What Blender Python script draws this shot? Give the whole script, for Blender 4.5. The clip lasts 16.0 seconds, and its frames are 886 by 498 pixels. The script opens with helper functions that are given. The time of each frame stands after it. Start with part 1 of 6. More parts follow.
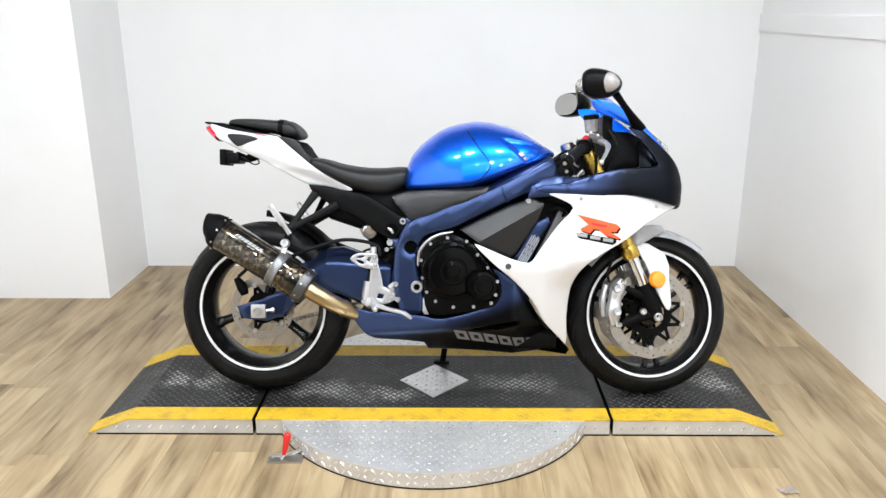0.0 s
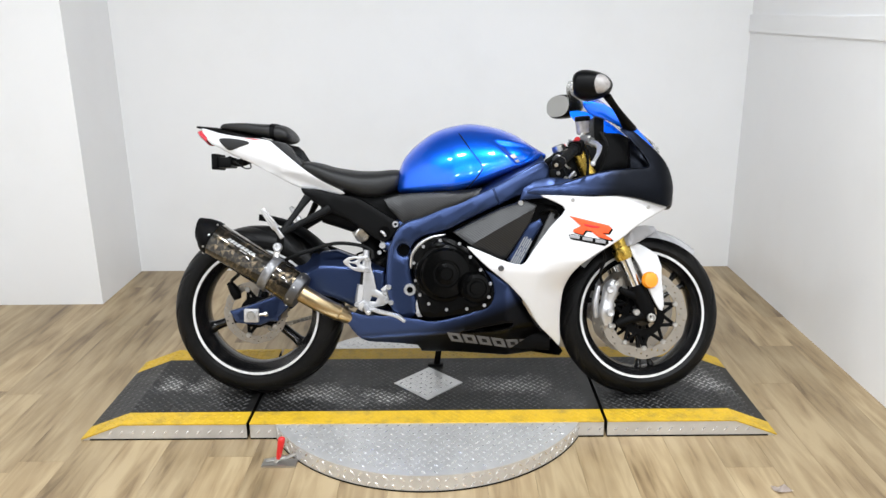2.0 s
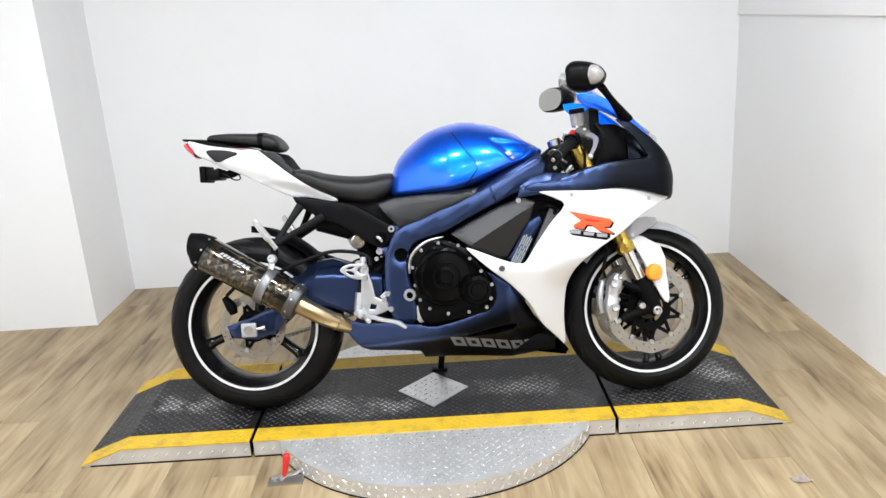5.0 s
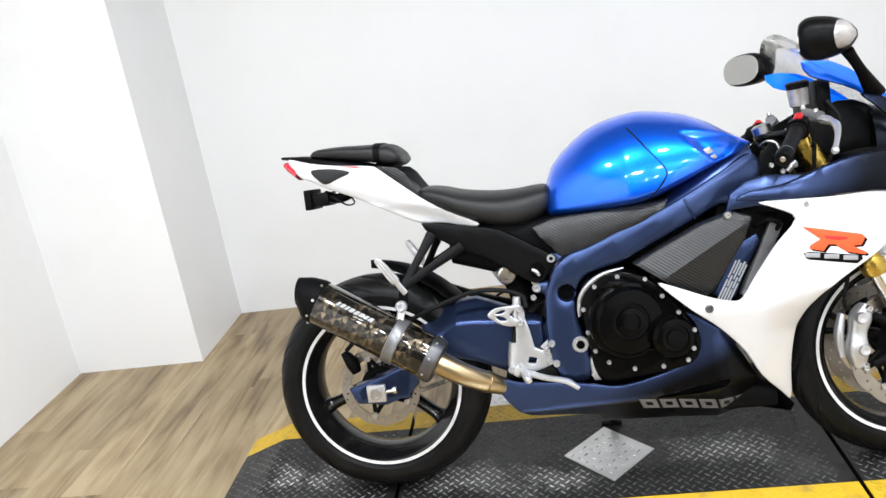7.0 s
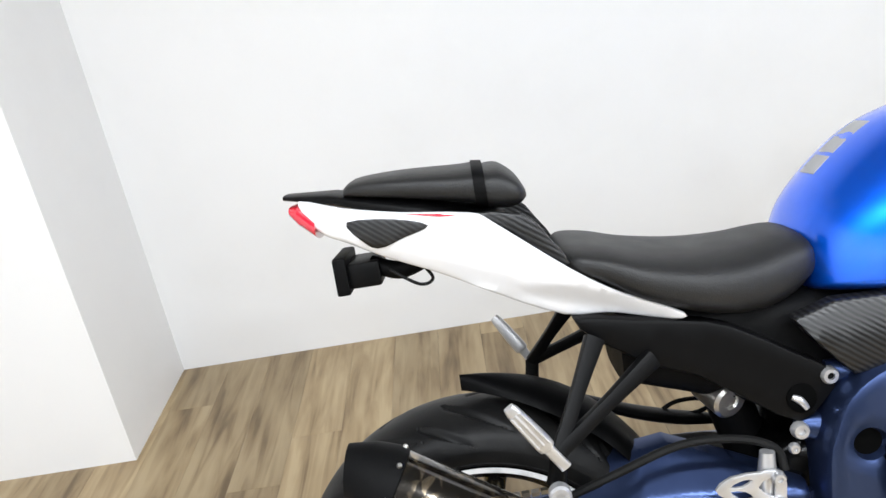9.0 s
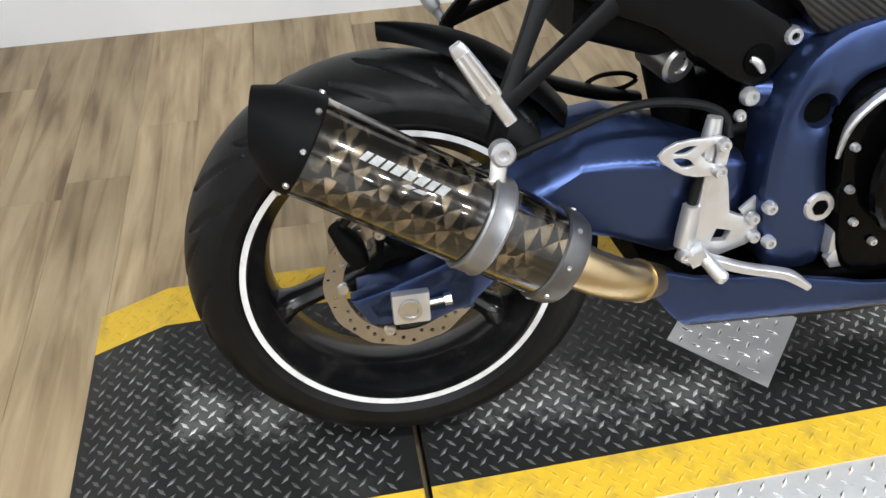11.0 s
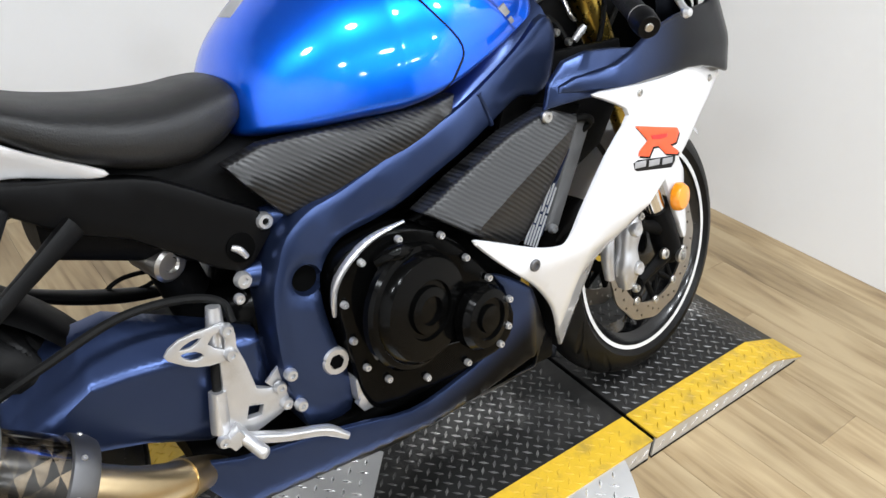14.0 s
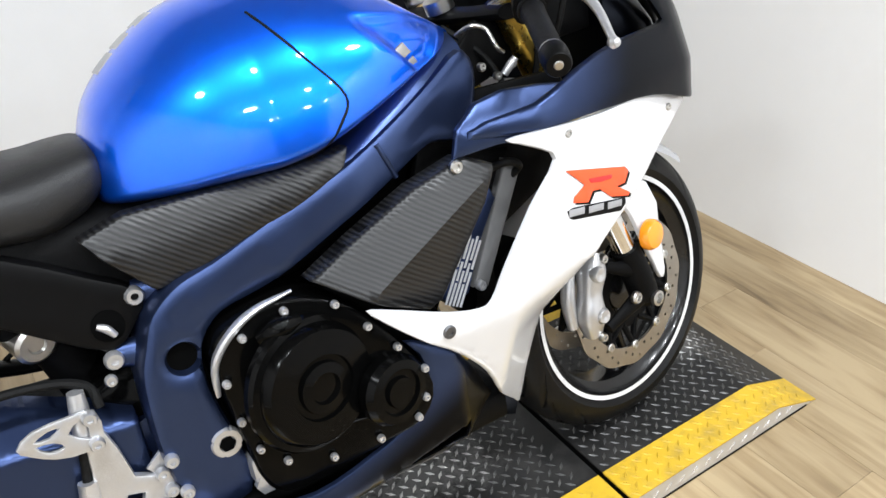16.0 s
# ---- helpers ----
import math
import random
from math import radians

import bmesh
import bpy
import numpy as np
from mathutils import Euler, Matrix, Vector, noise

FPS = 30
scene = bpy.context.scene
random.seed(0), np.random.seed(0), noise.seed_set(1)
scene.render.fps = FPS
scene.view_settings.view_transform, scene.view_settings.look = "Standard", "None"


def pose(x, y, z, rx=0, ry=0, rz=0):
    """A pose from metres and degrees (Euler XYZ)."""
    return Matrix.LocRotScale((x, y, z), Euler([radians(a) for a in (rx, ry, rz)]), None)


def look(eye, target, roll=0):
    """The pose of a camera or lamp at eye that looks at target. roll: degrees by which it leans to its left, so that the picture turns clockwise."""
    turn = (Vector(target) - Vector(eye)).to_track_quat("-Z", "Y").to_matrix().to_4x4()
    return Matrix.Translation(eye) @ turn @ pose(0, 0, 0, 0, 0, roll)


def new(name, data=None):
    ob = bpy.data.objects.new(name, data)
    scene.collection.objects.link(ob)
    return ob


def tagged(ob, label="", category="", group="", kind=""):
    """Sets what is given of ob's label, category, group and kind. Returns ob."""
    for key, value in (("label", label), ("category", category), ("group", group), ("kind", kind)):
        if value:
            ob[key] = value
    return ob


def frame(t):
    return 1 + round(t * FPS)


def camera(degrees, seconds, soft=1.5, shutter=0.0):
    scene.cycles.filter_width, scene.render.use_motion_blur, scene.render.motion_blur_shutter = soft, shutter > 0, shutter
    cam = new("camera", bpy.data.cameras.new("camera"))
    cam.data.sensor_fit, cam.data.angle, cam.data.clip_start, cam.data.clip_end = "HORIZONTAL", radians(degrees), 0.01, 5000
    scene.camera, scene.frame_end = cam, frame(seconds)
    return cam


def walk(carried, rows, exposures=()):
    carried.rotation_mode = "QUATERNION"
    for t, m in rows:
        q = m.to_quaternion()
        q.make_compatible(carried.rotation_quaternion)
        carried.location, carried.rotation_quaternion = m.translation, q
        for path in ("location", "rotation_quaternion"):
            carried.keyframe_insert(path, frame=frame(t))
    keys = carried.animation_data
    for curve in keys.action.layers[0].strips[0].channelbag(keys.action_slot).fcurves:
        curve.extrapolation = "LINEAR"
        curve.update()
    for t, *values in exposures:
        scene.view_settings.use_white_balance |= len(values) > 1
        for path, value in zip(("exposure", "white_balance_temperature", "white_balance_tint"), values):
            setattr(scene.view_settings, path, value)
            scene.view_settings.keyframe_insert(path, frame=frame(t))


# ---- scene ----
from mathutils.geometry import delaunay_2d_cdt

cam = camera(59.0, 16.0)
PATH = [
    (0, (0.065, 0.267, 1.393), (0.04, 2.178, 0.805), -0.2),
    (0.5, (0.067, 0.263, 1.395), (0.052, 2.177, 0.814), -0.5),
    (1, (0.066, 0.26, 1.395), (0.053, 2.174, 0.815), -0.2),
    (1.5, (0.067, 0.26, 1.391), (0.047, 2.171, 0.8), -0.2),
    (2, (0.071, 0.265, 1.392), (0.06, 2.179, 0.811), -0.6),
    (2.5, (0.07, 0.268, 1.398), (0.051, 2.187, 0.837), -1.8),
    (3, (0.065, 0.28, 1.394), (0.061, 2.195, 0.818), -1.9),
    (3.5, (0.069, 0.287, 1.397), (0.057, 2.206, 0.835), -3.0),
    (3.7, (0.073, 0.29, 1.394), (0.064, 2.204, 0.813), -3.1),
    (5.8, (0.022, 0.395, 1.384), (0.052, 2.307, 0.799), -4.5),
    (6, (-0.004, 0.429, 1.388), (0.066, 2.332, 0.778), -5.4),
    (6.5, (-0.001, 0.666, 1.378), (-0.068, 2.585, 0.816), -8.9),
    (7, (-0.118, 0.953, 1.391), (-0.376, 2.834, 0.763), -9.0),
    (7.5, (-0.295, 1.2, 1.382), (-0.355, 3.094, 0.743), -9.5),
    (8, (-0.404, 1.462, 1.345), (-0.495, 3.329, 0.635), -10.9),
    (8.2, (-0.432, 1.596, 1.357), (-0.541, 3.472, 0.672), -10.5),
    (10.3, (-0.698, 2.126, 1.224), (-0.578, 3.776, 0.1), -8.4),
    (10.5, (-0.693, 2.118, 1.199), (-0.539, 3.714, 0.003), -7.7),
    (11, (-0.686, 2.08, 1.167), (-0.442, 3.52, -0.2), -1.4),
    (11.5, (-0.704, 2.049, 1.149), (-0.473, 3.469, -0.241), 1.4),
    (12, (-0.674, 2.053, 1.16), (-0.379, 3.498, -0.191), 1.4),
    (12.5, (-0.628, 2.046, 1.158), (-0.13, 3.467, -0.159), 2.1),
    (13, (-0.576, 2.04, 1.16), (0.183, 3.394, -0.102), 1.5),
    (13.5, (-0.513, 2.016, 1.202), (0.445, 3.33, 0.037), 2.8),
    (14, (-0.494, 2.003, 1.235), (0.572, 3.322, 0.175), 2.8),
    (14.5, (-0.494, 2.004, 1.25), (0.64, 3.306, 0.24), 2.4),
    (15, (-0.487, 2.023, 1.254), (0.673, 3.305, 0.248), 2.0),
    (15.5, (-0.41, 2.042, 1.252), (0.682, 3.364, 0.222), 1.5),
    (16, (-0.216, 1.987, 1.252), (0.701, 3.41, 0.188), -1.7),
]
walk(cam, [(t, look(eye, target, roll)) for t, eye, target, roll in PATH],
     exposures=[(0.0, 0.15), (1.5, 0.08), (2.0, -0.02), (2.5, -0.03), (3.5, -0.02), (6.0, 0.16), (8.0, 0.19), (10.3, 0.24), (10.5, 0.22), (11.0, 0.10), (11.5, 0.02), (12.5, -0.17), (13.5, -0.12), (14.5, 0.12), (16.0, 0.13)])

# ---- world, light, exposure ----
world = bpy.data.worlds.new("world")
scene.world = world
world.use_nodes = True
world.node_tree.nodes["Background"].inputs[0].default_value = (0.9, 0.93, 1.0, 1)
world.node_tree.nodes["Background"].inputs[1].default_value = 0.1


CEIL = 2.75
LAMPS = [(x, y) for y in (-1.3, 0.35, 2.0) for x in (-1.45, -0.5, 0.45, 1.3)]
for lx, ly in LAMPS:
    data = bpy.data.lights.new("downlight_lamp", "AREA")
    data.shape, data.size, data.energy, data.color = "DISK", 0.17, 21.0, (0.92, 0.97, 1.025)
    new("downlight_lamp", data).matrix_world = look((lx, ly, CEIL - 0.022), (lx, ly + 0.001, 0))


# ---- materials ----
def mat(name, colour, rough=0.5, metal=0.0, var=0.12, scale=12.0, fine=0.0, bump=0.0, coat=0.0, spec=0.5, dirt=None, dirt_amount=0.0, dirt_scale=4.0, sheen=0.0):
    """A painted, cast or moulded surface: colour and roughness vary at two sizes, with a fine relief."""
    m = bpy.data.materials.new(name)
    m.use_nodes = True
    nt = m.node_tree
    b = nt.nodes["Principled BSDF"]
    co = nt.nodes.new("ShaderNodeTexCoord").outputs["Object"]

    def nz(s, detail=4.0, rgh=0.55):
        n = nt.nodes.new("ShaderNodeTexNoise")
        n.inputs["Scale"].default_value, n.inputs["Detail"].default_value, n.inputs["Roughness"].default_value = s, detail, rgh
        nt.links.new(co, n.inputs["Vector"])
        return n.outputs["Fac"]

    mix = nt.nodes.new("ShaderNodeMix")
    mix.data_type = "RGBA"
    mix.inputs["A"].default_value = (*[c * (1 - var) for c in colour], 1)
    mix.inputs["B"].default_value = (*[min(1, c * (1 + var)) for c in colour], 1)
    nt.links.new(nz(scale), mix.inputs["Factor"])
    out = mix.outputs["Result"]
    if dirt:
        ramp = nt.nodes.new("ShaderNodeMapRange")
        ramp.inputs["From Min"].default_value, ramp.inputs["From Max"].default_value = 0.5, 0.72
        ramp.inputs["To Max"].default_value = dirt_amount
        nt.links.new(nz(dirt_scale, 8.0, 0.65), ramp.inputs["Value"])
        m2 = nt.nodes.new("ShaderNodeMix")
        m2.data_type = "RGBA"
        m2.inputs["B"].default_value = (*dirt, 1)
        nt.links.new(ramp.outputs["Result"], m2.inputs["Factor"])
        nt.links.new(out, m2.inputs["A"])
        out = m2.outputs["Result"]
    nt.links.new(out, b.inputs["Base Color"])
    rr = nt.nodes.new("ShaderNodeMapRange")
    rr.inputs["To Min"].default_value, rr.inputs["To Max"].default_value = rough * 0.8, min(1, rough * 1.2)
    nt.links.new(nz(scale * 2.3), rr.inputs["Value"])
    nt.links.new(rr.outputs["Result"], b.inputs["Roughness"])
    b.inputs["Metallic"].default_value = metal
    b.inputs["Coat Weight"].default_value = coat
    b.inputs["Coat Roughness"].default_value = 0.04
    b.inputs["Specular IOR Level"].default_value = spec
    if bump:
        bp = nt.nodes.new("ShaderNodeBump")
        bp.inputs["Strength"].default_value, bp.inputs["Distance"].default_value = bump, 0.002
        nt.links.new(nz(fine or 300.0, 3.0), bp.inputs["Height"])
        nt.links.new(bp.outputs["Normal"], b.inputs["Normal"])
    return m


def weave(name, dark, light, sx, sy, rough, skew=1.0, coat=1.0, metal=0.0, coords="UV", contrast=0.08):
    """Carbon cloth under clear lacquer: bands of fibre that lie two ways."""
    m = bpy.data.materials.new(name)
    m.use_nodes = True
    nt = m.node_tree
    b = nt.nodes["Principled BSDF"]
    co = nt.nodes.new("ShaderNodeTexCoord").outputs[coords]
    mp = nt.nodes.new("ShaderNodeMapping")
    mp.inputs["Scale"].default_value = (sx, sy, sy)
    mp.inputs["Rotation"].default_value = (0, 0, skew)
    wob = nt.nodes.new("ShaderNodeTexNoise")
    wob.inputs["Scale"].default_value, wob.inputs["Detail"].default_value = 40.0, 3.0
    nt.links.new(co, wob.inputs["Vector"])
    sft = nt.nodes.new("ShaderNodeVectorMath")
    sft.operation = "MULTIPLY_ADD"
    sft.inputs[1].default_value = (0.012, 0.012, 0.012)
    nt.links.new(wob.outputs["Color"], sft.inputs[0])
    nt.links.new(co, sft.inputs[2])
    nt.links.new(sft.outputs["Vector"], mp.inputs["Vector"])
    flo, fra = nt.nodes.new("ShaderNodeVectorMath"), nt.nodes.new("ShaderNodeVectorMath")
    flo.operation, fra.operation = "FLOOR", "FRACTION"
    nt.links.new(mp.outputs["Vector"], flo.inputs[0])
    nt.links.new(mp.outputs["Vector"], fra.inputs[0])
    sep = nt.nodes.new("ShaderNodeSeparateXYZ")
    nt.links.new(fra.outputs["Vector"], sep.inputs["Vector"])
    dif = nt.nodes.new("ShaderNodeMath")
    dif.operation = "SUBTRACT"
    nt.links.new(sep.outputs["X"], dif.inputs[0])
    nt.links.new(sep.outputs["Y"], dif.inputs[1])
    tri = nt.nodes.new("ShaderNodeMapRange")
    tri.inputs["From Min"].default_value, tri.inputs["From Max"].default_value = -0.04, 0.04
    nt.links.new(dif.outputs["Value"], tri.inputs["Value"])
    rnd = nt.nodes.new("ShaderNodeTexWhiteNoise")
    nt.links.new(flo.outputs["Vector"], rnd.inputs["Vector"])
    ton = nt.nodes.new("ShaderNodeMapRange")
    ton.inputs["To Min"].default_value = 0.15
    nt.links.new(rnd.outputs["Value"], ton.inputs["Value"])
    ck = nt.nodes.new("ShaderNodeMath")
    ck.operation = "MULTIPLY"
    nt.links.new(tri.outputs["Result"], ck.inputs[0])
    nt.links.new(ton.outputs["Result"], ck.inputs[1])
    n = nt.nodes.new("ShaderNodeTexNoise")
    n.inputs["Scale"].default_value, n.inputs["Detail"].default_value = 18.0, 6.0
    nt.links.new(co, n.inputs["Vector"])
    mul = nt.nodes.new("ShaderNodeMath")
    mul.operation = "MULTIPLY"
    nt.links.new(ck.outputs["Value"], mul.inputs[0])
    con = nt.nodes.new("ShaderNodeMapRange")
    con.inputs["From Min"].default_value, con.inputs["From Max"].default_value = 0.42, 0.62
    nt.links.new(n.outputs["Fac"], con.inputs["Value"])
    nt.links.new(con.outputs["Result"], mul.inputs[1])
    mix = nt.nodes.new("ShaderNodeMix")
    mix.data_type = "RGBA"
    mix.inputs["A"].default_value, mix.inputs["B"].default_value = (*dark, 1), (*light, 1)
    nt.links.new(mul.outputs["Value"], mix.inputs["Factor"])
    nt.links.new(mix.outputs["Result"], b.inputs["Base Color"])
    b.inputs["Roughness"].default_value, b.inputs["Coat Weight"].default_value, b.inputs["Metallic"].default_value = rough, coat, metal
    b.inputs["Coat Roughness"].default_value = 0.05
    bp = nt.nodes.new("ShaderNodeBump")
    bp.inputs["Strength"].default_value, bp.inputs["Distance"].default_value = contrast, 0.001
    nt.links.new(ck.outputs["Value"], bp.inputs["Height"])
    nt.links.new(bp.outputs["Normal"], b.inputs["Normal"])
    return m


def ribbed(name, dark, light):
    """Twill carbon with a satin lacquer: fine slanting ridges."""
    m = bpy.data.materials.new(name)
    m.use_nodes = True
    nt = m.node_tree
    b = nt.nodes["Principled BSDF"]
    co = nt.nodes.new("ShaderNodeTexCoord").outputs["Object"]
    mp = nt.nodes.new("ShaderNodeMapping")
    mp.inputs["Rotation"].default_value = (0, 0.95, 0)
    nt.links.new(co, mp.inputs["Vector"])
    wv = nt.nodes.new("ShaderNodeTexWave")
    wv.inputs["Scale"].default_value, wv.inputs["Distortion"].default_value, wv.inputs["Detail Scale"].default_value = 46.0, 0.5, 3.0
    nt.links.new(mp.outputs["Vector"], wv.inputs["Vector"])
    mix = nt.nodes.new("ShaderNodeMix")
    mix.data_type = "RGBA"
    mix.inputs["A"].default_value, mix.inputs["B"].default_value = (*dark, 1), (*light, 1)
    nt.links.new(wv.outputs["Fac"], mix.inputs["Factor"])
    nt.links.new(mix.outputs["Result"], b.inputs["Base Color"])
    b.inputs["Roughness"].default_value, b.inputs["Specular IOR Level"].default_value = 0.34, 0.4
    bp = nt.nodes.new("ShaderNodeBump")
    bp.inputs["Strength"].default_value, bp.inputs["Distance"].default_value = 0.30, 0.001
    nt.links.new(wv.outputs["Fac"], bp.inputs["Height"])
    nt.links.new(bp.outputs["Normal"], b.inputs["Normal"])
    return m


def clear(name, colour, rough=0.02, ior=1.45):
    m = bpy.data.materials.new(name)
    m.use_nodes = True
    b = m.node_tree.nodes["Principled BSDF"]
    b.inputs["Base Color"].default_value, b.inputs["Roughness"].default_value = (*colour, 1), rough
    b.inputs["Transmission Weight"].default_value, b.inputs["IOR"].default_value = 1.0, ior
    return m


def wood(name):
    """Printed vinyl plank: long grain, knots, and a tone of its own for each plank."""
    m = bpy.data.materials.new(name)
    m.use_nodes = True
    nt = m.node_tree
    b = nt.nodes["Principled BSDF"]
    tc, info = nt.nodes.new("ShaderNodeTexCoord"), nt.nodes.new("ShaderNodeObjectInfo")
    add = nt.nodes.new("ShaderNodeVectorMath")
    sc = nt.nodes.new("ShaderNodeVectorMath")
    sc.operation = "SCALE"
    sc.inputs[0].default_value, add.operation = (7.3, 11.9, 3.1), "ADD"
    nt.links.new(info.outputs["Random"], sc.inputs["Scale"])
    nt.links.new(tc.outputs["Object"], add.inputs[0])
    nt.links.new(sc.outputs["Vector"], add.inputs[1])
    mp = nt.nodes.new("ShaderNodeMapping")
    mp.inputs["Scale"].default_value = (26.0, 2.2, 1.0)
    nt.links.new(add.outputs["Vector"], mp.inputs["Vector"])
    grain, broad, fine = (nt.nodes.new("ShaderNodeTexNoise") for _ in range(3))
    grain.inputs["Scale"].default_value, grain.inputs["Detail"].default_value, grain.inputs["Distortion"].default_value = 1.0, 6.0, 1.2
    nt.links.new(mp.outputs["Vector"], grain.inputs["Vector"])
    mb = nt.nodes.new("ShaderNodeMapping")
    mb.inputs["Scale"].default_value = (11.0, 2.6, 1.0)
    nt.links.new(add.outputs["Vector"], mb.inputs["Vector"])
    broad.inputs["Scale"].default_value, broad.inputs["Detail"].default_value = 1.0, 3.0
    nt.links.new(mb.outputs["Vector"], broad.inputs["Vector"])
    ramp = nt.nodes.new("ShaderNodeValToRGB")
    els = ramp.color_ramp.elements
    els[0].position, els[0].color = 0.33, (*WOOD_DARK, 1)
    els[1].position, els[1].color = 0.60, (*WOOD_LIGHT, 1)
    mid = ramp.color_ramp.elements.new(0.45)
    mid.color = (*WOOD_MID, 1)
    mixf = nt.nodes.new("ShaderNodeMix")
    mixf.inputs["Factor"].default_value = 0.5
    nt.links.new(grain.outputs["Fac"], mixf.inputs["A"])
    nt.links.new(broad.outputs["Fac"], mixf.inputs["B"])
    nt.links.new(mixf.outputs["Result"], ramp.inputs["Fac"])
    tone = nt.nodes.new("ShaderNodeHueSaturation")
    tv = nt.nodes.new("ShaderNodeMapRange")
    tv.inputs["To Min"].default_value, tv.inputs["To Max"].default_value = 0.82, 1.12
    nt.links.new(info.outputs["Random"], tv.inputs["Value"])
    nt.links.new(tv.outputs["Result"], tone.inputs["Value"])
    nt.links.new(ramp.outputs["Color"], tone.inputs["Color"])
    nt.links.new(tone.outputs["Color"], b.inputs["Base Color"])
    b.inputs["Roughness"].default_value = 0.42
    fine.inputs["Scale"].default_value = 60.0
    nt.links.new(mp.outputs["Vector"], fine.inputs["Vector"])
    bp = nt.nodes.new("ShaderNodeBump")
    bp.inputs["Strength"].default_value, bp.inputs["Distance"].default_value = 0.15, 0.001
    nt.links.new(fine.outputs["Fac"], bp.inputs["Height"])
    nt.links.new(bp.outputs["Normal"], b.inputs["Normal"])
    return m


def scuffs(m, spots, colour, most=0.26):
    """Dusty white scuffs, where feet and stands have rubbed: spots of x, y and half lengths, with ragged edges."""
    nt = m.node_tree
    b = nt.nodes["Principled BSDF"]
    was = b.inputs["Base Color"].links[0].from_socket
    co = nt.nodes.new("ShaderNodeTexCoord").outputs["Object"]
    rag = nt.nodes.new("ShaderNodeTexNoise")
    rag.inputs["Scale"].default_value, rag.inputs["Detail"].default_value, rag.inputs["Roughness"].default_value = 60.0, 10.0, 0.85
    nt.links.new(co, rag.inputs["Vector"])
    bend, warp = nt.nodes.new("ShaderNodeTexNoise"), nt.nodes.new("ShaderNodeVectorMath")
    bend.inputs["Scale"].default_value, bend.inputs["Detail"].default_value, bend.inputs["Roughness"].default_value = 9.0, 8.0, 0.7
    warp.operation = "MULTIPLY_ADD"
    warp.inputs[1].default_value = (0.26, 0.26, 0.0)
    nt.links.new(co, bend.inputs["Vector"])
    nt.links.new(bend.outputs["Color"], warp.inputs[0])
    nt.links.new(co, warp.inputs[2])
    total = None
    for x, y, sx, sy in spots:
        mp = nt.nodes.new("ShaderNodeMapping")
        mp.inputs["Location"].default_value = (-(x + 0.13) / sx, -(y + 0.13) / sy, 0)
        mp.inputs["Scale"].default_value = (1 / sx, 1 / sy, 0)
        nt.links.new(warp.outputs["Vector"], mp.inputs["Vector"])
        g = nt.nodes.new("ShaderNodeTexGradient")
        g.gradient_type = "SPHERICAL"
        nt.links.new(mp.outputs["Vector"], g.inputs["Vector"])
        if total is None:
            total = g.outputs["Fac"]
        else:
            mx = nt.nodes.new("ShaderNodeMath")
            mx.operation = "MAXIMUM"
            nt.links.new(total, mx.inputs[0])
            nt.links.new(g.outputs["Fac"], mx.inputs[1])
            total = mx.outputs["Value"]
    mul = nt.nodes.new("ShaderNodeMath")
    mul.operation = "MULTIPLY"
    nt.links.new(total, mul.inputs[0])
    nt.links.new(rag.outputs["Fac"], mul.inputs[1])
    r = nt.nodes.new("ShaderNodeMapRange")
    r.inputs["From Min"].default_value, r.inputs["From Max"].default_value, r.inputs["To Max"].default_value = 0.26, 0.42, most
    nt.links.new(mul.outputs["Value"], r.inputs["Value"])
    mix = nt.nodes.new("ShaderNodeMix")
    mix.data_type = "RGBA"
    mix.inputs["B"].default_value = (*colour, 1)
    nt.links.new(r.outputs["Result"], mix.inputs["Factor"])
    nt.links.new(was, mix.inputs["A"])
    nt.links.new(mix.outputs["Result"], b.inputs["Base Color"])


WOOD_DARK, WOOD_MID, WOOD_LIGHT = (0.150, 0.098, 0.048), (0.30, 0.215, 0.115), (0.42, 0.320, 0.186)
M_WALL = mat("white_wall_paint", (0.84, 0.84, 0.84), 0.55, var=0.02, scale=3, bump=0.12, fine=180, dirt=(0.62, 0.60, 0.56), dirt_amount=0.10, dirt_scale=2.0)
M_GREYWALL = mat("grey_wall_paint", (0.22, 0.22, 0.225), 0.6, var=0.05, scale=3, bump=0.1)
M_CEIL = mat("ceiling_paint", (0.24, 0.24, 0.24), 0.7, var=0.03, bump=0.1)
M_WOOD = wood("vinyl_plank")
M_GAP = mat("plank_joint", (0.06, 0.045, 0.03), 0.8)
M_DECK = mat("dark_tread_plate", (0.011, 0.0108, 0.0105), 0.40, 0.0, spec=0.28, var=0.3, scale=7, bump=0.15, fine=120, dirt=(0.11, 0.105, 0.10), dirt_amount=0.4, dirt_scale=3.2)
SCUFFS = ((-0.97, 2.93, 0.12, 0.17), (-0.84, 2.92, 0.17, 0.17), (-0.42, 2.86, 0.34, 0.17), (-0.17, 2.82, 0.30, 0.12), (0.30, 2.90, 0.36, 0.20), (1.02, 2.95, 0.20, 0.25))
scuffs(M_DECK, SCUFFS, (0.34, 0.332, 0.320), 0.22)
M_LUG = mat("worn_tread_lug", (0.064, 0.063, 0.062), 0.38, 0.3, var=0.5, scale=14, dirt=(0.28, 0.276, 0.268), dirt_amount=0.6, dirt_scale=7.0)
scuffs(M_LUG, SCUFFS, (0.62, 0.61, 0.59), 0.85)
M_ALULUG = mat("polished_tread_lug", (0.88, 0.88, 0.88), 0.22, 0.85, var=0.1, scale=30)
M_ALU = mat("bare_tread_plate", (0.66, 0.655, 0.65), 0.40, 0.6, var=0.12, scale=14, bump=0.1, fine=200, dirt=(0.36, 0.35, 0.34), dirt_amount=0.4, dirt_scale=5)
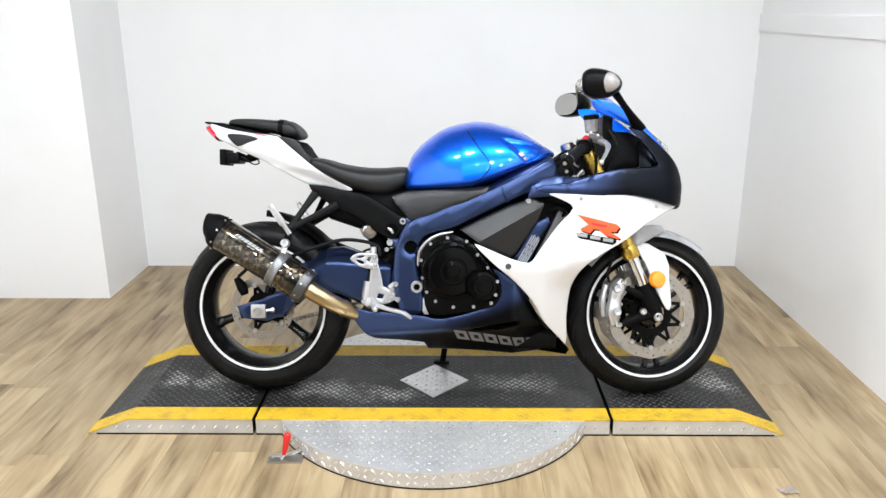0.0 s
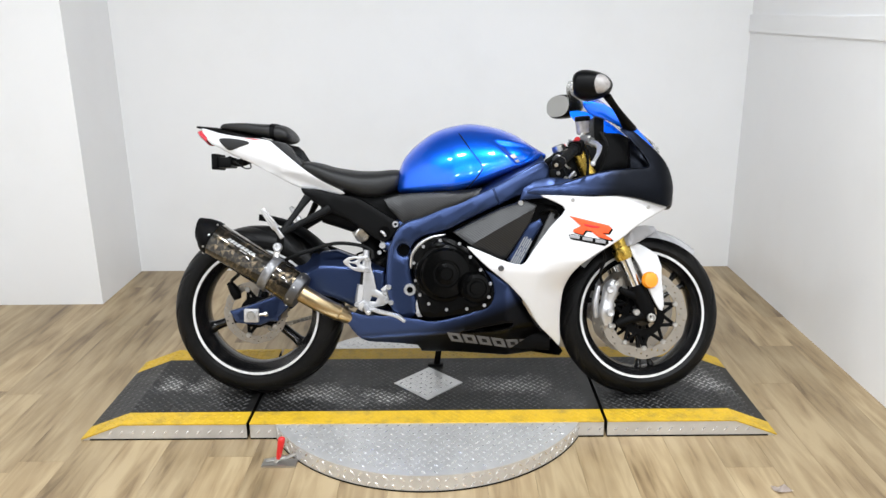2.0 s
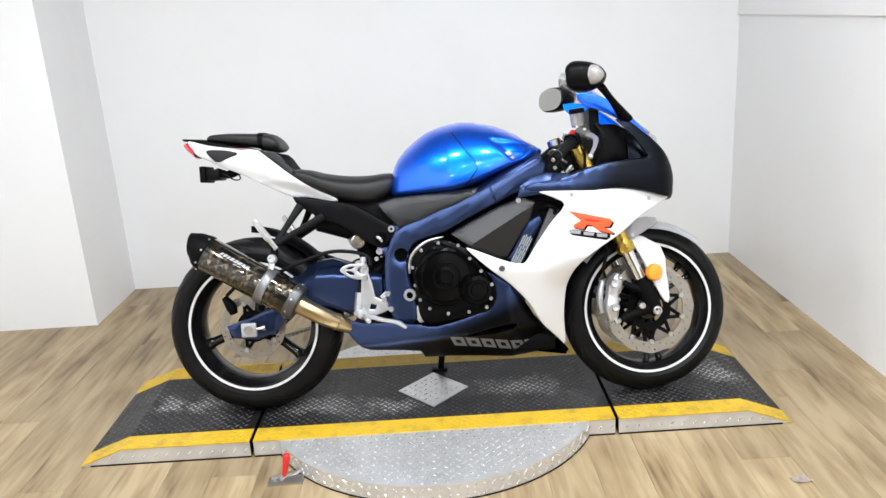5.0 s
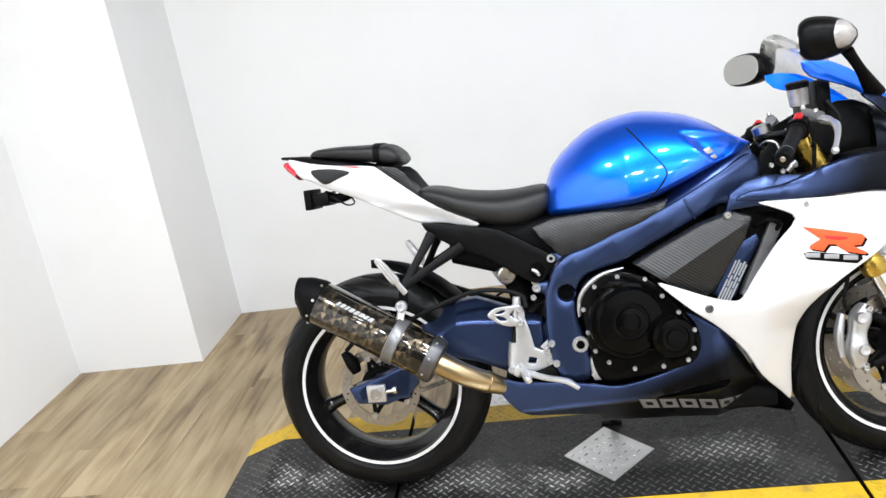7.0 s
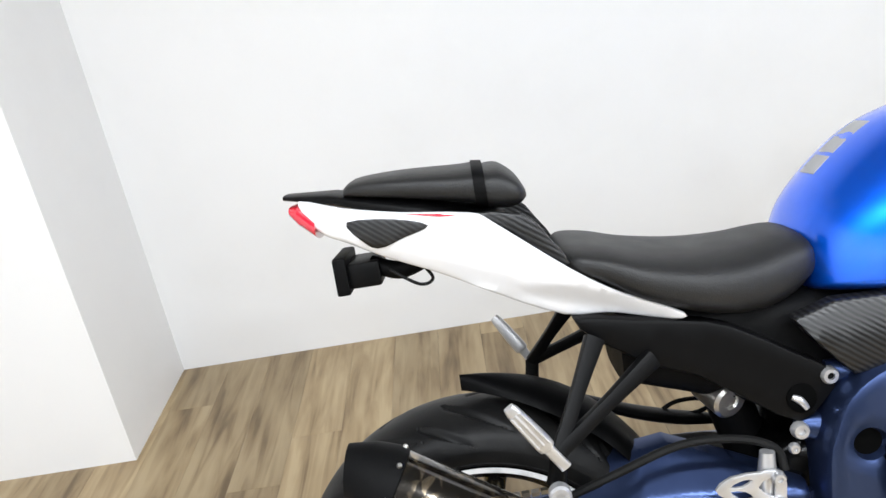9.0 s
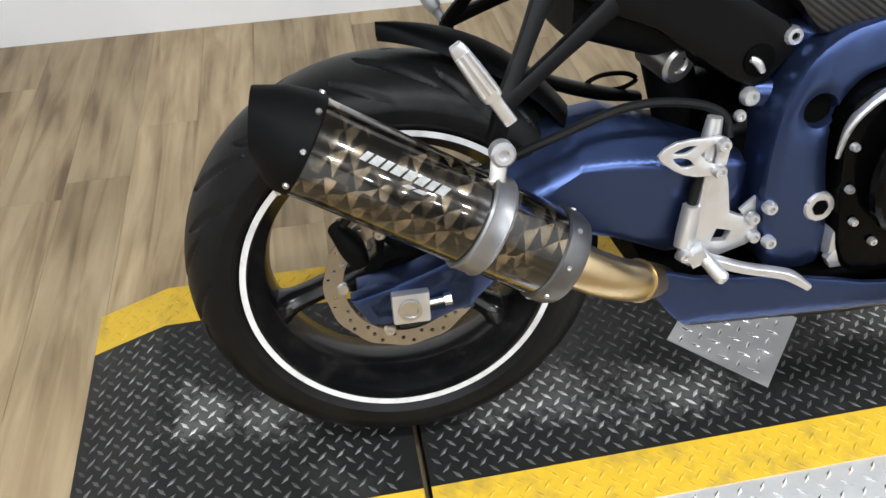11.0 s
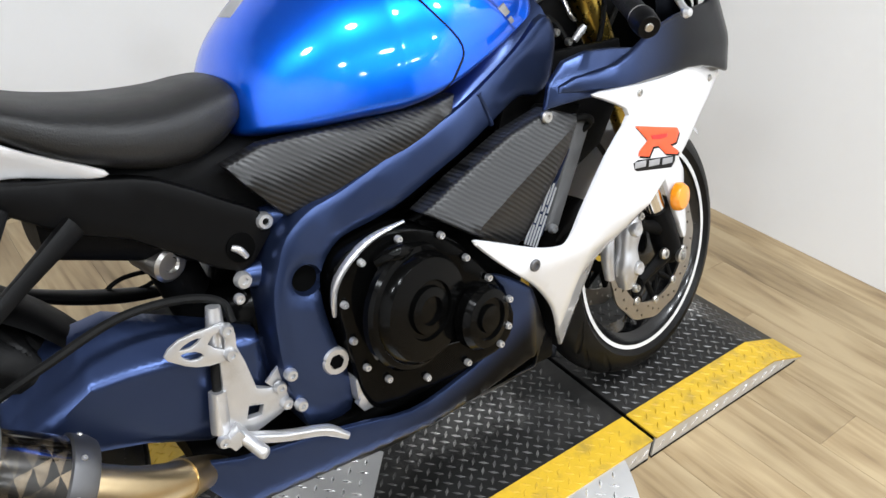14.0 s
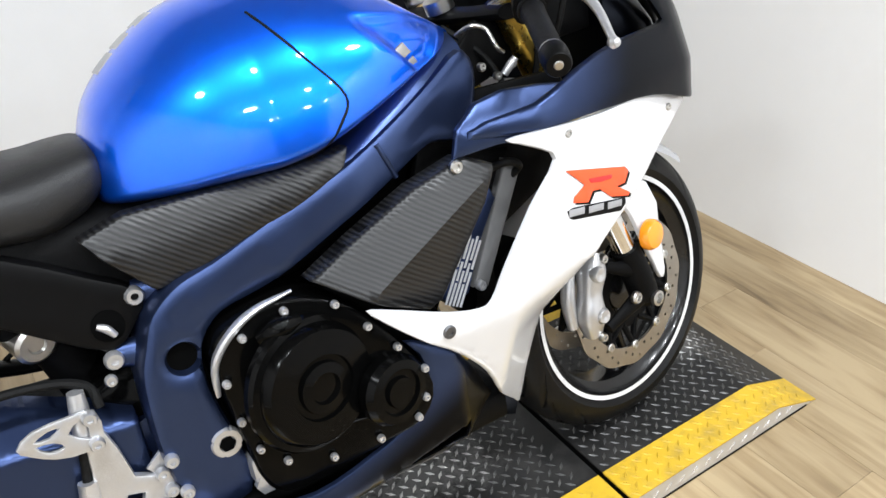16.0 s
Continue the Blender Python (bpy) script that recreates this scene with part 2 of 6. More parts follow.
M_YELLOW = mat("yellow_line_paint", (0.60, 0.38, 0.02), 0.5, var=0.12, scale=18, bump=0.2, fine=90, dirt=(0.16, 0.13, 0.05), dirt_amount=0.55, dirt_scale=16)
M_RED = mat("red_grip", (0.62, 0.02, 0.02), 0.4)
M_BLUE = mat("blue_metallic_paint", (0.0, 0.14, 0.97), 0.33, 0.9, var=0.03, scale=40, coat=0.9)
M_NAVY = mat("navy_satin_paint", (0.040, 0.062, 0.146), 0.31, 0.9, var=0.10, scale=8, bump=0.02, fine=500)


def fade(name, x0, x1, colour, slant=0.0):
    """Navy paint whose colour runs to black towards the front, from x0 to x1, on a line that may slant."""
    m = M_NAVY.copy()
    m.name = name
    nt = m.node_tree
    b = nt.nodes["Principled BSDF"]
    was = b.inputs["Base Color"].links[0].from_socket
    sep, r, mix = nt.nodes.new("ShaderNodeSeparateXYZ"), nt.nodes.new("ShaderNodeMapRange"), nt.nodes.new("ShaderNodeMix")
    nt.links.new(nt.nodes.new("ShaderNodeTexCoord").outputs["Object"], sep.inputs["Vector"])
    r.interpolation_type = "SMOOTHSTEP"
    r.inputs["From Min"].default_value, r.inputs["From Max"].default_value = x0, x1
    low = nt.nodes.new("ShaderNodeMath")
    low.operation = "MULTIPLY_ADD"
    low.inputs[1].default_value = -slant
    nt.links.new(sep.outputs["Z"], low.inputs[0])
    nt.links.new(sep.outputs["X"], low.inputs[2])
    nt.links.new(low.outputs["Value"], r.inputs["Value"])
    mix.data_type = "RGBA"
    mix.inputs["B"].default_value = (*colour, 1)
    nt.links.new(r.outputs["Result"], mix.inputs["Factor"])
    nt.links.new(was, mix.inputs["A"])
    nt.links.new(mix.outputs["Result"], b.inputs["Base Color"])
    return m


# belly: shade and dark deck reflections painted into the navy, low and in front
M_BELLY = fade("navy_belly_painted_shade", -0.80, -0.62, (0.006, 0.0062, 0.0075), 2.5)
M_UPPER = fade("navy_to_black_nose_paint", -0.06, 0.15, (0.005, 0.006, 0.009), 0.55)
M_WHITE = mat("pearl_white_paint", (0.70, 0.70, 0.715), 0.25, var=0.02, scale=4, coat=0.8)
M_BLACK = mat("black_plastic", (0.003, 0.003, 0.0032), 0.40, spec=0.09, var=0.2, scale=20, bump=0.08, fine=600)
M_MATTE = mat("matte_black", (0.0028, 0.0028, 0.003), 0.55, spec=0.07, var=0.2, scale=14, bump=0.15, fine=400)
M_VINYL = mat("black_seat_vinyl", (0.011, 0.011, 0.0112), 0.45, spec=0.34, var=0.2, scale=9, bump=0.35, fine=420)
M_RUBBER = mat("tyre_rubber", (0.004, 0.004, 0.0041), 0.42, spec=0.14, var=0.3, scale=10, bump=0.12, fine=260, dirt=(0.03, 0.028, 0.026), dirt_amount=0.25, dirt_scale=7)
M_GRIP = mat("grip_rubber", (0.004, 0.004, 0.004), 0.6, spec=0.16, bump=0.4, fine=500)
M_RIM = mat("black_wheel_enamel", (0.005, 0.005, 0.0055), 0.22, 0.0, spec=0.35, coat=0.15, dirt=(0.05, 0.045, 0.04), dirt_amount=0.3, dirt_scale=18)
M_TAPE = mat("white_rim_tape", (0.66, 0.66, 0.66), 0.4, var=0.12, scale=30, dirt=(0.25, 0.24, 0.23), dirt_amount=0.5, dirt_scale=25)
M_STEEL = mat("brushed_steel", (0.50, 0.49, 0.47), 0.32, 1.0, var=0.15, scale=30, bump=0.05, fine=350)
M_DISC = mat("brake_disc_steel", (0.36, 0.33, 0.29), 0.34, 1.0, var=0.2, scale=25, bump=0.08, fine=700)
M_CAST = mat("cast_aluminium", (0.56, 0.56, 0.57), 0.34, 0.75, var=0.12, scale=26, bump=0.15, fine=350, dirt=(0.30, 0.28, 0.25), dirt_amount=0.3, dirt_scale=20)
M_CHROME = mat("fork_chrome", (0.78, 0.77, 0.76), 0.08, 1.0, var=0.04)
M_GOLD = mat("gold_anodised", (0.55, 0.38, 0.08), 0.28, 1.0, var=0.12, scale=30)
M_TITAN = mat("heat_gold_pipe", (0.44, 0.34, 0.20), 0.30, 1.0, var=0.25, scale=14, bump=0.04, fine=300)
M_ENGINE = mat("engine_black_enamel", (0.0014, 0.0014, 0.0014), 0.15, 0.0, spec=0.09, var=0.2, scale=18, bump=0.04, fine=320)
M_AMBER = mat("amber_lens", (0.90, 0.30, 0.012), 0.2, coat=0.6)
M_REDLENS = mat("red_lens", (0.55, 0.01, 0.03), 0.15, coat=1.0)
M_ORANGE = mat("orange_decal", (0.88, 0.09, 0.02), 0.35)
M_GREYDECAL = mat("grey_decal", (0.30, 0.30, 0.31), 0.4)
M_BADGE = mat("pewter_badge", (0.30, 0.29, 0.27), 0.35, 0.6)
# near-black that paints in the shade inside holes and sockets
M_HOLE_SHADE = mat("painted_hole_shade", (0.002, 0.002, 0.002), 0.9, spec=0.02)
M_GREYPLASTIC = mat("grey_plastic", (0.13, 0.13, 0.13), 0.5, var=0.25, scale=20, bump=0.1)
M_MARK = mat("faded_grey_decal", (0.15, 0.15, 0.16), 0.4)
M_PLATE = mat("etched_silver_plate", (0.22, 0.22, 0.215), 0.4, 0.4, var=0.5, scale=150)
M_PAPER = mat("grubby_paper", (0.55, 0.47, 0.42), 0.7, var=0.15, scale=40)
M_LABEL = mat("silver_label", (0.42, 0.43, 0.45), 0.4, 0.2)
M_LENS = mat("clouded_clear_lens", (0.30, 0.28, 0.27), 0.12, coat=1.0, var=0.45, scale=60)
M_GREYPAINT = mat("grey_mudguard_paint", (0.40, 0.40, 0.42), 0.3, 0.2)
M_DARKSTEEL = mat("dark_steel", (0.12, 0.12, 0.125), 0.4, 0.9, var=0.2, scale=30)
M_STRAP = mat("dull_strap_steel", (0.20, 0.20, 0.205), 0.38, 0.7, var=0.35, scale=22)
M_GLASS = clear("clear_screen", (0.95, 0.95, 0.95), 0.01, 1.04)
M_MIRROR = mat("mirror_glass", (0.62, 0.62, 0.60), 0.02, 1.0, var=0.0)
M_CARBON = ribbed("carbon_cloth", (0.002, 0.002, 0.0021), (0.017, 0.017, 0.0178))
M_MUFFLER = weave("lacquered_carbon_sleeve", (0.009, 0.0075, 0.0055), (0.36, 0.28, 0.18), 40.0, 46.0, 0.24, 0.62, metal=0.8)


# ---- mesh helpers ----
def part(name, bm, material, parent=None, label="", sharp=38.0, kind="", category="", group=""):
    """Links a bmesh as one mesh object under a thing or under a part."""
    bmesh.ops.recalc_face_normals(bm, faces=bm.faces[:])
    lim = radians(sharp)
    for f in bm.faces:
        f.smooth = True
    for e in bm.edges:
        e.smooth = len(e.link_faces) == 2 and e.calc_face_angle(0.0) < lim
    me = bpy.data.meshes.new(name)
    bm.to_mesh(me)
    bm.free()
    me.materials.append(material)
    ob = new(name, me)
    if parent:
        ob.parent = parent
    return tagged(ob, label, category, group, kind)


def add_mesh(bm, verts, faces):
    vs = [bm.verts.new(v) for v in verts]
    for f in faces:
        try:
            bm.faces.new([vs[i] for i in f])
        except ValueError:
            pass
    return vs


def box(bm, x0, x1, y0, y1, z0, z1, bevel=0.0):
    vs = add_mesh(bm, [(x, y, z) for z in (z0, z1) for y in (y0, y1) for x in (x0, x1)],
                  [(0, 2, 3, 1), (4, 5, 7, 6), (0, 1, 5, 4), (2, 6, 7, 3), (0, 4, 6, 2), (1, 3, 7, 5)])
    if bevel:
        es = list({e for v in vs for e in v.link_edges})
        bmesh.ops.bevel(bm, geom=es, offset=bevel, segments=2, affect="EDGES", profile=0.6)
    return bm


def smooth_line(pts, steps=4, closed=False):
    """A smooth line through points of any dimension (Catmull-Rom)."""
    n, out = len(pts), []
    for i in range(n if closed else n - 1):
        p = [Vector(pts[(i + k) % n]) if closed else Vector(pts[min(max(i + k, 0), n - 1)]) for k in (-1, 0, 1, 2)]
        for s in range(steps):
            u = s / steps
            out.append(0.5 * (2 * p[1] + (p[2] - p[0]) * u + (2 * p[0] - 5 * p[1] + 4 * p[2] - p[3]) * u * u + (3 * p[1] - p[0] - 3 * p[2] + p[3]) * u ** 3))
    if not closed:
        out.append(Vector(pts[-1]))
    return out


def inside(p, poly):
    c, j = False, len(poly) - 1
    for i in range(len(poly)):
        a, b = poly[i], poly[j]
        if (a[1] > p[1]) != (b[1] > p[1]) and p[0] < (b[0] - a[0]) * (p[1] - a[1]) / (b[1] - a[1]) + a[0]:
            c = not c
        j = i
    return c


def edge_gap(p, poly):
    best = 9.0
    for i in range(len(poly)):
        a, b = poly[i - 1], poly[i]
        dx, dy = b[0] - a[0], b[1] - a[1]
        k = max(0.0, min(1.0, ((p[0] - a[0]) * dx + (p[1] - a[1]) * dy) / (dx * dx + dy * dy + 1e-12)))
        best = min(best, math.hypot(p[0] - a[0] - k * dx, p[1] - a[1] - k * dy))
    return best


def resample(ring, step):
    """Even points along a closed line; its sharp corners stay."""
    out = []
    for i in range(len(ring)):
        a, b = Vector(ring[i]), Vector(ring[(i + 1) % len(ring)])
        cuts = max(1, round((b - a).length / step))
        out += [a.lerp(b, k / cuts) for k in range(cuts)]
    kept = [out[0]]
    for p in out[1:]:
        if (p - kept[-1]).length > step * 0.35:
            kept.append(p)
    if (kept[-1] - kept[0]).length < step * 0.35:
        kept.pop()
    return kept


def panel(bm, outline, depth, thick=0.004, step=0.02, curve=0, edge=0.004, holes=(), flip=False):
    """A moulded panel: an outline in the side view (x, z), its outer face at y = depth(x, z), rounded edges, and a thickness."""
    fine = min(step * 0.5, max(0.006, edge * 1.5))
    rings = [resample(smooth_line(r, curve, True) if curve else r, fine) for r in (outline, *holes)]
    poly, hol = [tuple(p) for p in rings[0]], [[tuple(p) for p in r] for r in rings[1:]]
    ok = lambda q: inside(q, poly) and not any(inside(q, h) for h in hol)
    gap = lambda q: min(edge_gap(q, r) for r in (poly, *hol))
    pts, edges, drop = [], [], []
    for ring in rings:
        base = len(pts)
        pts += ring
        drop += [edge] * len(ring)
        edges += [(base + i, base + (i + 1) % len(ring)) for i in range(len(ring))]
    for ring in rings:
        for share, fall in ((0.3, 0.29), (1.0, 0.0)):
            ids = []
            for i, p in enumerate(ring):
                d = (ring[(i + 1) % len(ring)] - ring[i - 1]).normalized()
                q = None
                for sgn in (1, -1):
                    c = p + Vector((-d.y, d.x)) * sgn * edge * share
                    if ok(c) and gap(c) > edge * share * 0.75:
                        q = c
                if q is None:
                    ids.append(None)
                    continue
                ids.append(len(pts))
                pts.append(q)
                drop.append(edge * fall)
            for a, b in zip(ids, ids[1:] + ids[:1]):
                if a is not None and b is not None and (pts[a] - pts[b]).length < fine * 2.2:
                    edges.append((a, b))
    x, row = min(p[0] for p in poly) + step / 2, 0
    while x < max(p[0] for p in poly):
        z = min(p[1] for p in poly) + step / 2 * (1 + row % 2)
        while z < max(p[1] for p in poly):
            q = Vector((x, z))
            if ok(q) and gap(q) > edge + step * 0.3:
                pts.append(q)
                drop.append(0.0)
            z += step
        x += step * 0.87
        row += 1
    vo, _, fo, orig, *_ = delaunay_2d_cdt(pts, edges, [], 0, 1e-7)
    keep = [tuple(f) for f in fo if ok(sum((vo[i] for i in f), Vector((0, 0))) / len(f))]
    sgn = -1.0 if flip else 1.0
    front, back = [], []
    for v, o in zip(vo, orig):
        y = depth(v[0], v[1])
        front.append(bm.verts.new((v[0], (y + (drop[o[0]] if o else 0.0)) * sgn, v[1])))
        back.append(bm.verts.new((v[0], (y + thick + edge) * sgn, v[1])))
    count = set()
    for f in keep:
        bm.faces.new([front[i] for i in f])
        bm.faces.new([back[i] for i in reversed(f)])
        count |= set(zip(f, f[1:] + f[:1]))
    for a, b in count:
        if (b, a) not in count:
            bm.faces.new((front[b], front[a], back[a], back[b]))
    bmesh.ops.delete(bm, geom=[v for v in bm.verts if not v.link_faces], context="VERTS")
    return bm


def loft(bm, stations, n=28, y0=0.0):
    """A body along x: stations of x, bottom, top, half width, squareness (2 is an ellipse) and where the widest point lies (0 bottom, 1 top)."""
    rings = []
    for x, zb, zt, hw, sq, wz in stations:
        zc = zb + (zt - zb) * wz
        ring = []
        for i in range(n):
            a = 2 * math.pi * i / n
            c, s = math.cos(a), math.sin(a)
            y = hw * math.copysign(abs(c) ** (2 / sq), c)
            z = zc + (zt - zc if s > 0 else zc - zb) * math.copysign(abs(s) ** (2 / sq), s)
            ring.append(bm.verts.new((x, y0 + y, z)))
        rings.append(ring)
    for a, b in zip(rings, rings[1:]):
        for i in range(n):
            bm.faces.new((a[i], a[(i + 1) % n], b[(i + 1) % n], b[i]))
    bm.faces.new(rings[0][::-1])
    bm.faces.new(rings[-1])
    return bm


def sweep(bm, pts, radii, n=14, steps=5, flat=1.0, up=(0, 0, 1), square=2.0):
    """A tube or bar along a smooth line, its radius given at each point; flat: the second axis as a share of the first."""
    if isinstance(radii, (int, float)):
        radii = [radii] * len(pts)
    line = smooth_line([(*p, r) for p, r in zip(pts, radii)], steps) if steps > 1 else [Vector((*p, r)) for p, r in zip(pts, radii)]
    rings = []
    for i, q in enumerate(line):
        a, b = line[max(i - 1, 0)].to_3d(), line[min(i + 1, len(line) - 1)].to_3d()
        d = (b - a).normalized()
        u = d.cross(Vector(up))
        u = u.normalized() if u.length > 1e-4 else d.orthogonal().normalized()
        v = u.cross(d)
        ring = []
        for k in range(n):
            t = 2 * math.pi * k / n
            c, s = math.cos(t), math.sin(t)
            c, s = math.copysign(abs(c) ** (2 / square), c), math.copysign(abs(s) ** (2 / square), s)
            ring.append(bm.verts.new(q.to_3d() + u * (c * q[3]) + v * (s * q[3] * flat)))
        rings.append(ring)
    for a, b in zip(rings, rings[1:]):
        for k in range(n):
            bm.faces.new((a[k], a[(k + 1) % n], b[(k + 1) % n], b[k]))
    bm.faces.new(rings[0][::-1])
    bm.faces.new(rings[-1])
    return bm


def lathe(bm, profile, centre, axis=(0, 1, 0), n=48, closed=False, relief=None, uv=False, caps=True):
    """Turns a profile of (radius, along) about an axis through centre. relief(angle, i): change of radius."""
    ax = Vector(axis).normalized()
    u = ax.cross(Vector((0, 0, 1)))
    u = u.normalized() if u.length > 1e-4 else Vector((1, 0, 0))
    v = u.cross(ax)
    c0 = Vector(centre)
    lay = bm.loops.layers.uv.verify() if uv else None
    grid = []
    for i, (r, h) in enumerate(profile):
        row = []
        for k in range(n):
            t = 2 * math.pi * k / n
            rr = r + (relief(t, i) if relief else 0.0)
            row.append(bm.verts.new(c0 + ax * h + (u * math.cos(t) + v * math.sin(t)) * rr))
        grid.append(row)
    m = len(profile)
    long = [0.0]
    for a, b in zip(profile, profile[1:]):
        long.append(long[-1] + math.dist(a, b))
    for i in range(m if closed else m - 1):
        a, b = grid[i], grid[(i + 1) % m]
        for k in range(n):
            f = bm.faces.new((a[k], a[(k + 1) % n], b[(k + 1) % n], b[k]))
            if uv:
                rad = max(p[0] for p in profile)
                for loop, (kk, ii) in zip(f.loops, ((k, i), (k + 1, i), (k + 1, i + 1), (k, i + 1))):
                    loop[lay].uv = (2 * math.pi * kk / n * rad, long[min(ii, m - 1)])
    if not closed and caps:
        for row, flip in ((grid[0], True), (grid[-1], False)):
            try:
                bm.faces.new(row[::-1] if flip else row)
            except ValueError:
                pass
    return bm


def disc_bolt(bm, place, r=0.008, h=0.006, axis=(0, -1, 0), n=12):
    """A button-head bolt with a hollow socket."""
    return lathe(bm, [(r, -0.002), (r, h * 0.5), (r * 0.8, h), (r * 0.42, h), (r * 0.4, h * 0.4)], place, axis, n)


# ---- room ----
def slab(name, x0, x1, y0, y1, z0, z1, material, label, category="wall"):
    return part(name, box(bmesh.new(), x0, x1, y0, y1, z0, z1), material, None, label, kind="structure", category=category)


BACK, LEFT, RIGHT, FRONT = 4.471, -2.244, 2.03, -4.8
slab("wall_back", LEFT - 0.15, RIGHT + 0.15, BACK, BACK + 0.15, -0.05, CEIL, M_WALL, "smooth white painted back wall behind the platform")
SKEW = 0.004


def right_strip(bm, inset, thick, y0, y1, z0, z1):
    """A strip along the side wall, which runs slightly out of square."""
    x = lambda y: 1.650 + SKEW * (BACK - y) - inset
    add_mesh(bm, [(x(y) + d, y, z) for z in (z0, z1) for y in (y0, y1) for d in (0.0, thick)],
             [(0, 2, 3, 1), (4, 5, 7, 6), (0, 1, 5, 4), (2, 6, 7, 3), (0, 4, 6, 2), (1, 3, 7, 5)])
    return bm


part("wall_right", right_strip(bmesh.new(), 0.0, 0.15, FRONT, BACK, -0.05, CEIL), M_WALL, None, "smooth white painted side wall with a ledge", kind="structure", category="wall")
slab("wall_left", LEFT - 0.15, LEFT, FRONT - 0.15, BACK, -0.05, CEIL, M_WALL, "smooth white painted side wall by the pillar")
# unseen wall behind the camera, added in grey to darken the reflections
slab("wall_front", LEFT, RIGHT, FRONT - 0.15, FRONT, -0.05, CEIL, M_GREYWALL, "unseen grey wall added to close the room")
slab("pillar", LEFT, -1.662, 3.948, BACK, 0.0, CEIL, M_WALL, "square white painted corner pillar", "pillar")
slab("ceiling", LEFT - 0.15, RIGHT + 0.15, FRONT - 0.15, BACK + 0.15, CEIL, CEIL + 0.12, M_CEIL, "flat dark grey ceiling", "ceiling")
for lx, ly in LAMPS:
    ring = part("ceiling_light", lathe(bmesh.new(), [(0.088, 0.0), (0.112, 0.0), (0.110, -0.016), (0.095, -0.022), (0.088, -0.018)], (lx, ly, CEIL), (0, 0, 1), 32, closed=True), M_CEIL, None, "round white recessed ceiling downlight", category="ceiling light", group="ceiling lights")
    part("backplate", lathe(bmesh.new(), [(0.088, -0.002), (0.088, -0.006)], (lx, ly, CEIL), (0, 0, 1), 32), M_CEIL, ring)
trim = part("trim", right_strip(bmesh.new(), 0.010, 0.0105, FRONT, BACK - 0.002, 1.275, 1.360), M_WALL, None, "narrow white ledge board along the wall", kind="structure", category="ledge")
floor = slab("floor", LEFT - 0.15, RIGHT + 0.15, FRONT - 0.15, BACK, -0.12, -0.004, M_GAP, "wood-look vinyl plank floor in warm brown", "floor")


def planks():
    """Planks run away from the platform, with staggered ends."""
    w, length, gap = 0.152, 1.22, 0.0007
    bm = bmesh.new()
    box(bm, 0, w - gap, 0, length - gap, -0.005, 0.0)
    tmpl = part("plank", bm, M_WOOD, floor)
    rng, x, first = random.Random(3), LEFT, True
    while x < RIGHT:
        y = FRONT - rng.random() * length
        while y < BACK:
            lo, hi = max(y, FRONT), min(y + length, BACK)
            if hi - lo < length - 0.001:
                bm = bmesh.new()
                box(bm, 0, w - gap, 0, hi - lo - gap, -0.005, 0.0)
                ob = part("plank", bm, M_WOOD, floor)
            else:
                ob = tmpl if first else new("plank", tmpl.data)
                first = False
            ob.parent = floor
            ob.location = (x, lo, 0.0)
            y += length
        x += w


planks()


# ---- platform ----
PX, PY0, PY1, PH, BREAK = 1.186, 2.632, 3.244, 0.06, 1.042
GAPS = (-0.612, 0.603)
DISC_X, DISC_Y, DISC_R = -0.003, 2.893, 0.576


def deck_z(x):
    return PH if abs(x) < BREAK else PH - (PH - 0.006) * (abs(x) - BREAK) / (PX - BREAK)


def lug(bm, x, y, z, ang, length=0.0235, width=0.0066, h=0.0019, frame_m=None):
    """One raised lozenge of a tread plate."""
    c, s = math.cos(ang), math.sin(ang)
    loc = [(-length / 2, 0, 0), (0, -width / 2, 0), (length / 2, 0, 0), (0, width / 2, 0), (-length * 0.26, 0, h), (length * 0.26, 0, h)]
    vs = []
    for a, b, d in loc:
        p = Vector((x + a * c - b * s, y + a * s + b * c, z(x + a * c - b * s) + d if callable(z) else z + d))
        vs.append(bm.verts.new(frame_m @ p if frame_m else p))
    for f in ((0, 1, 5, 4), (1, 2, 5), (2, 3, 4, 5), (3, 0, 4)):
        bm.faces.new([vs[i] for i in f])


def lugs(name, parent, material, test, x0, x1, y0, y1, z, pitch=0.0265, frame_m=None, length=0.0235, width=0.0066):
    bm = bmesh.new()
    across, row = pitch * 1.414, pitch * 0.707
    for j in range(int((y1 - y0) / row)):
        for i in range(int((x1 - x0) / across)):
            x, y = x0 + (i + 0.25 + 0.5 * (j % 2)) * across, y0 + (j + 0.5) * row
            if test(x, y):
                lug(bm, x, y, z, math.pi / 4 * (1 if j % 2 else 3), length, width, frame_m=frame_m)
    return part(name, bm, material, parent, kind="stuff", sharp=20)


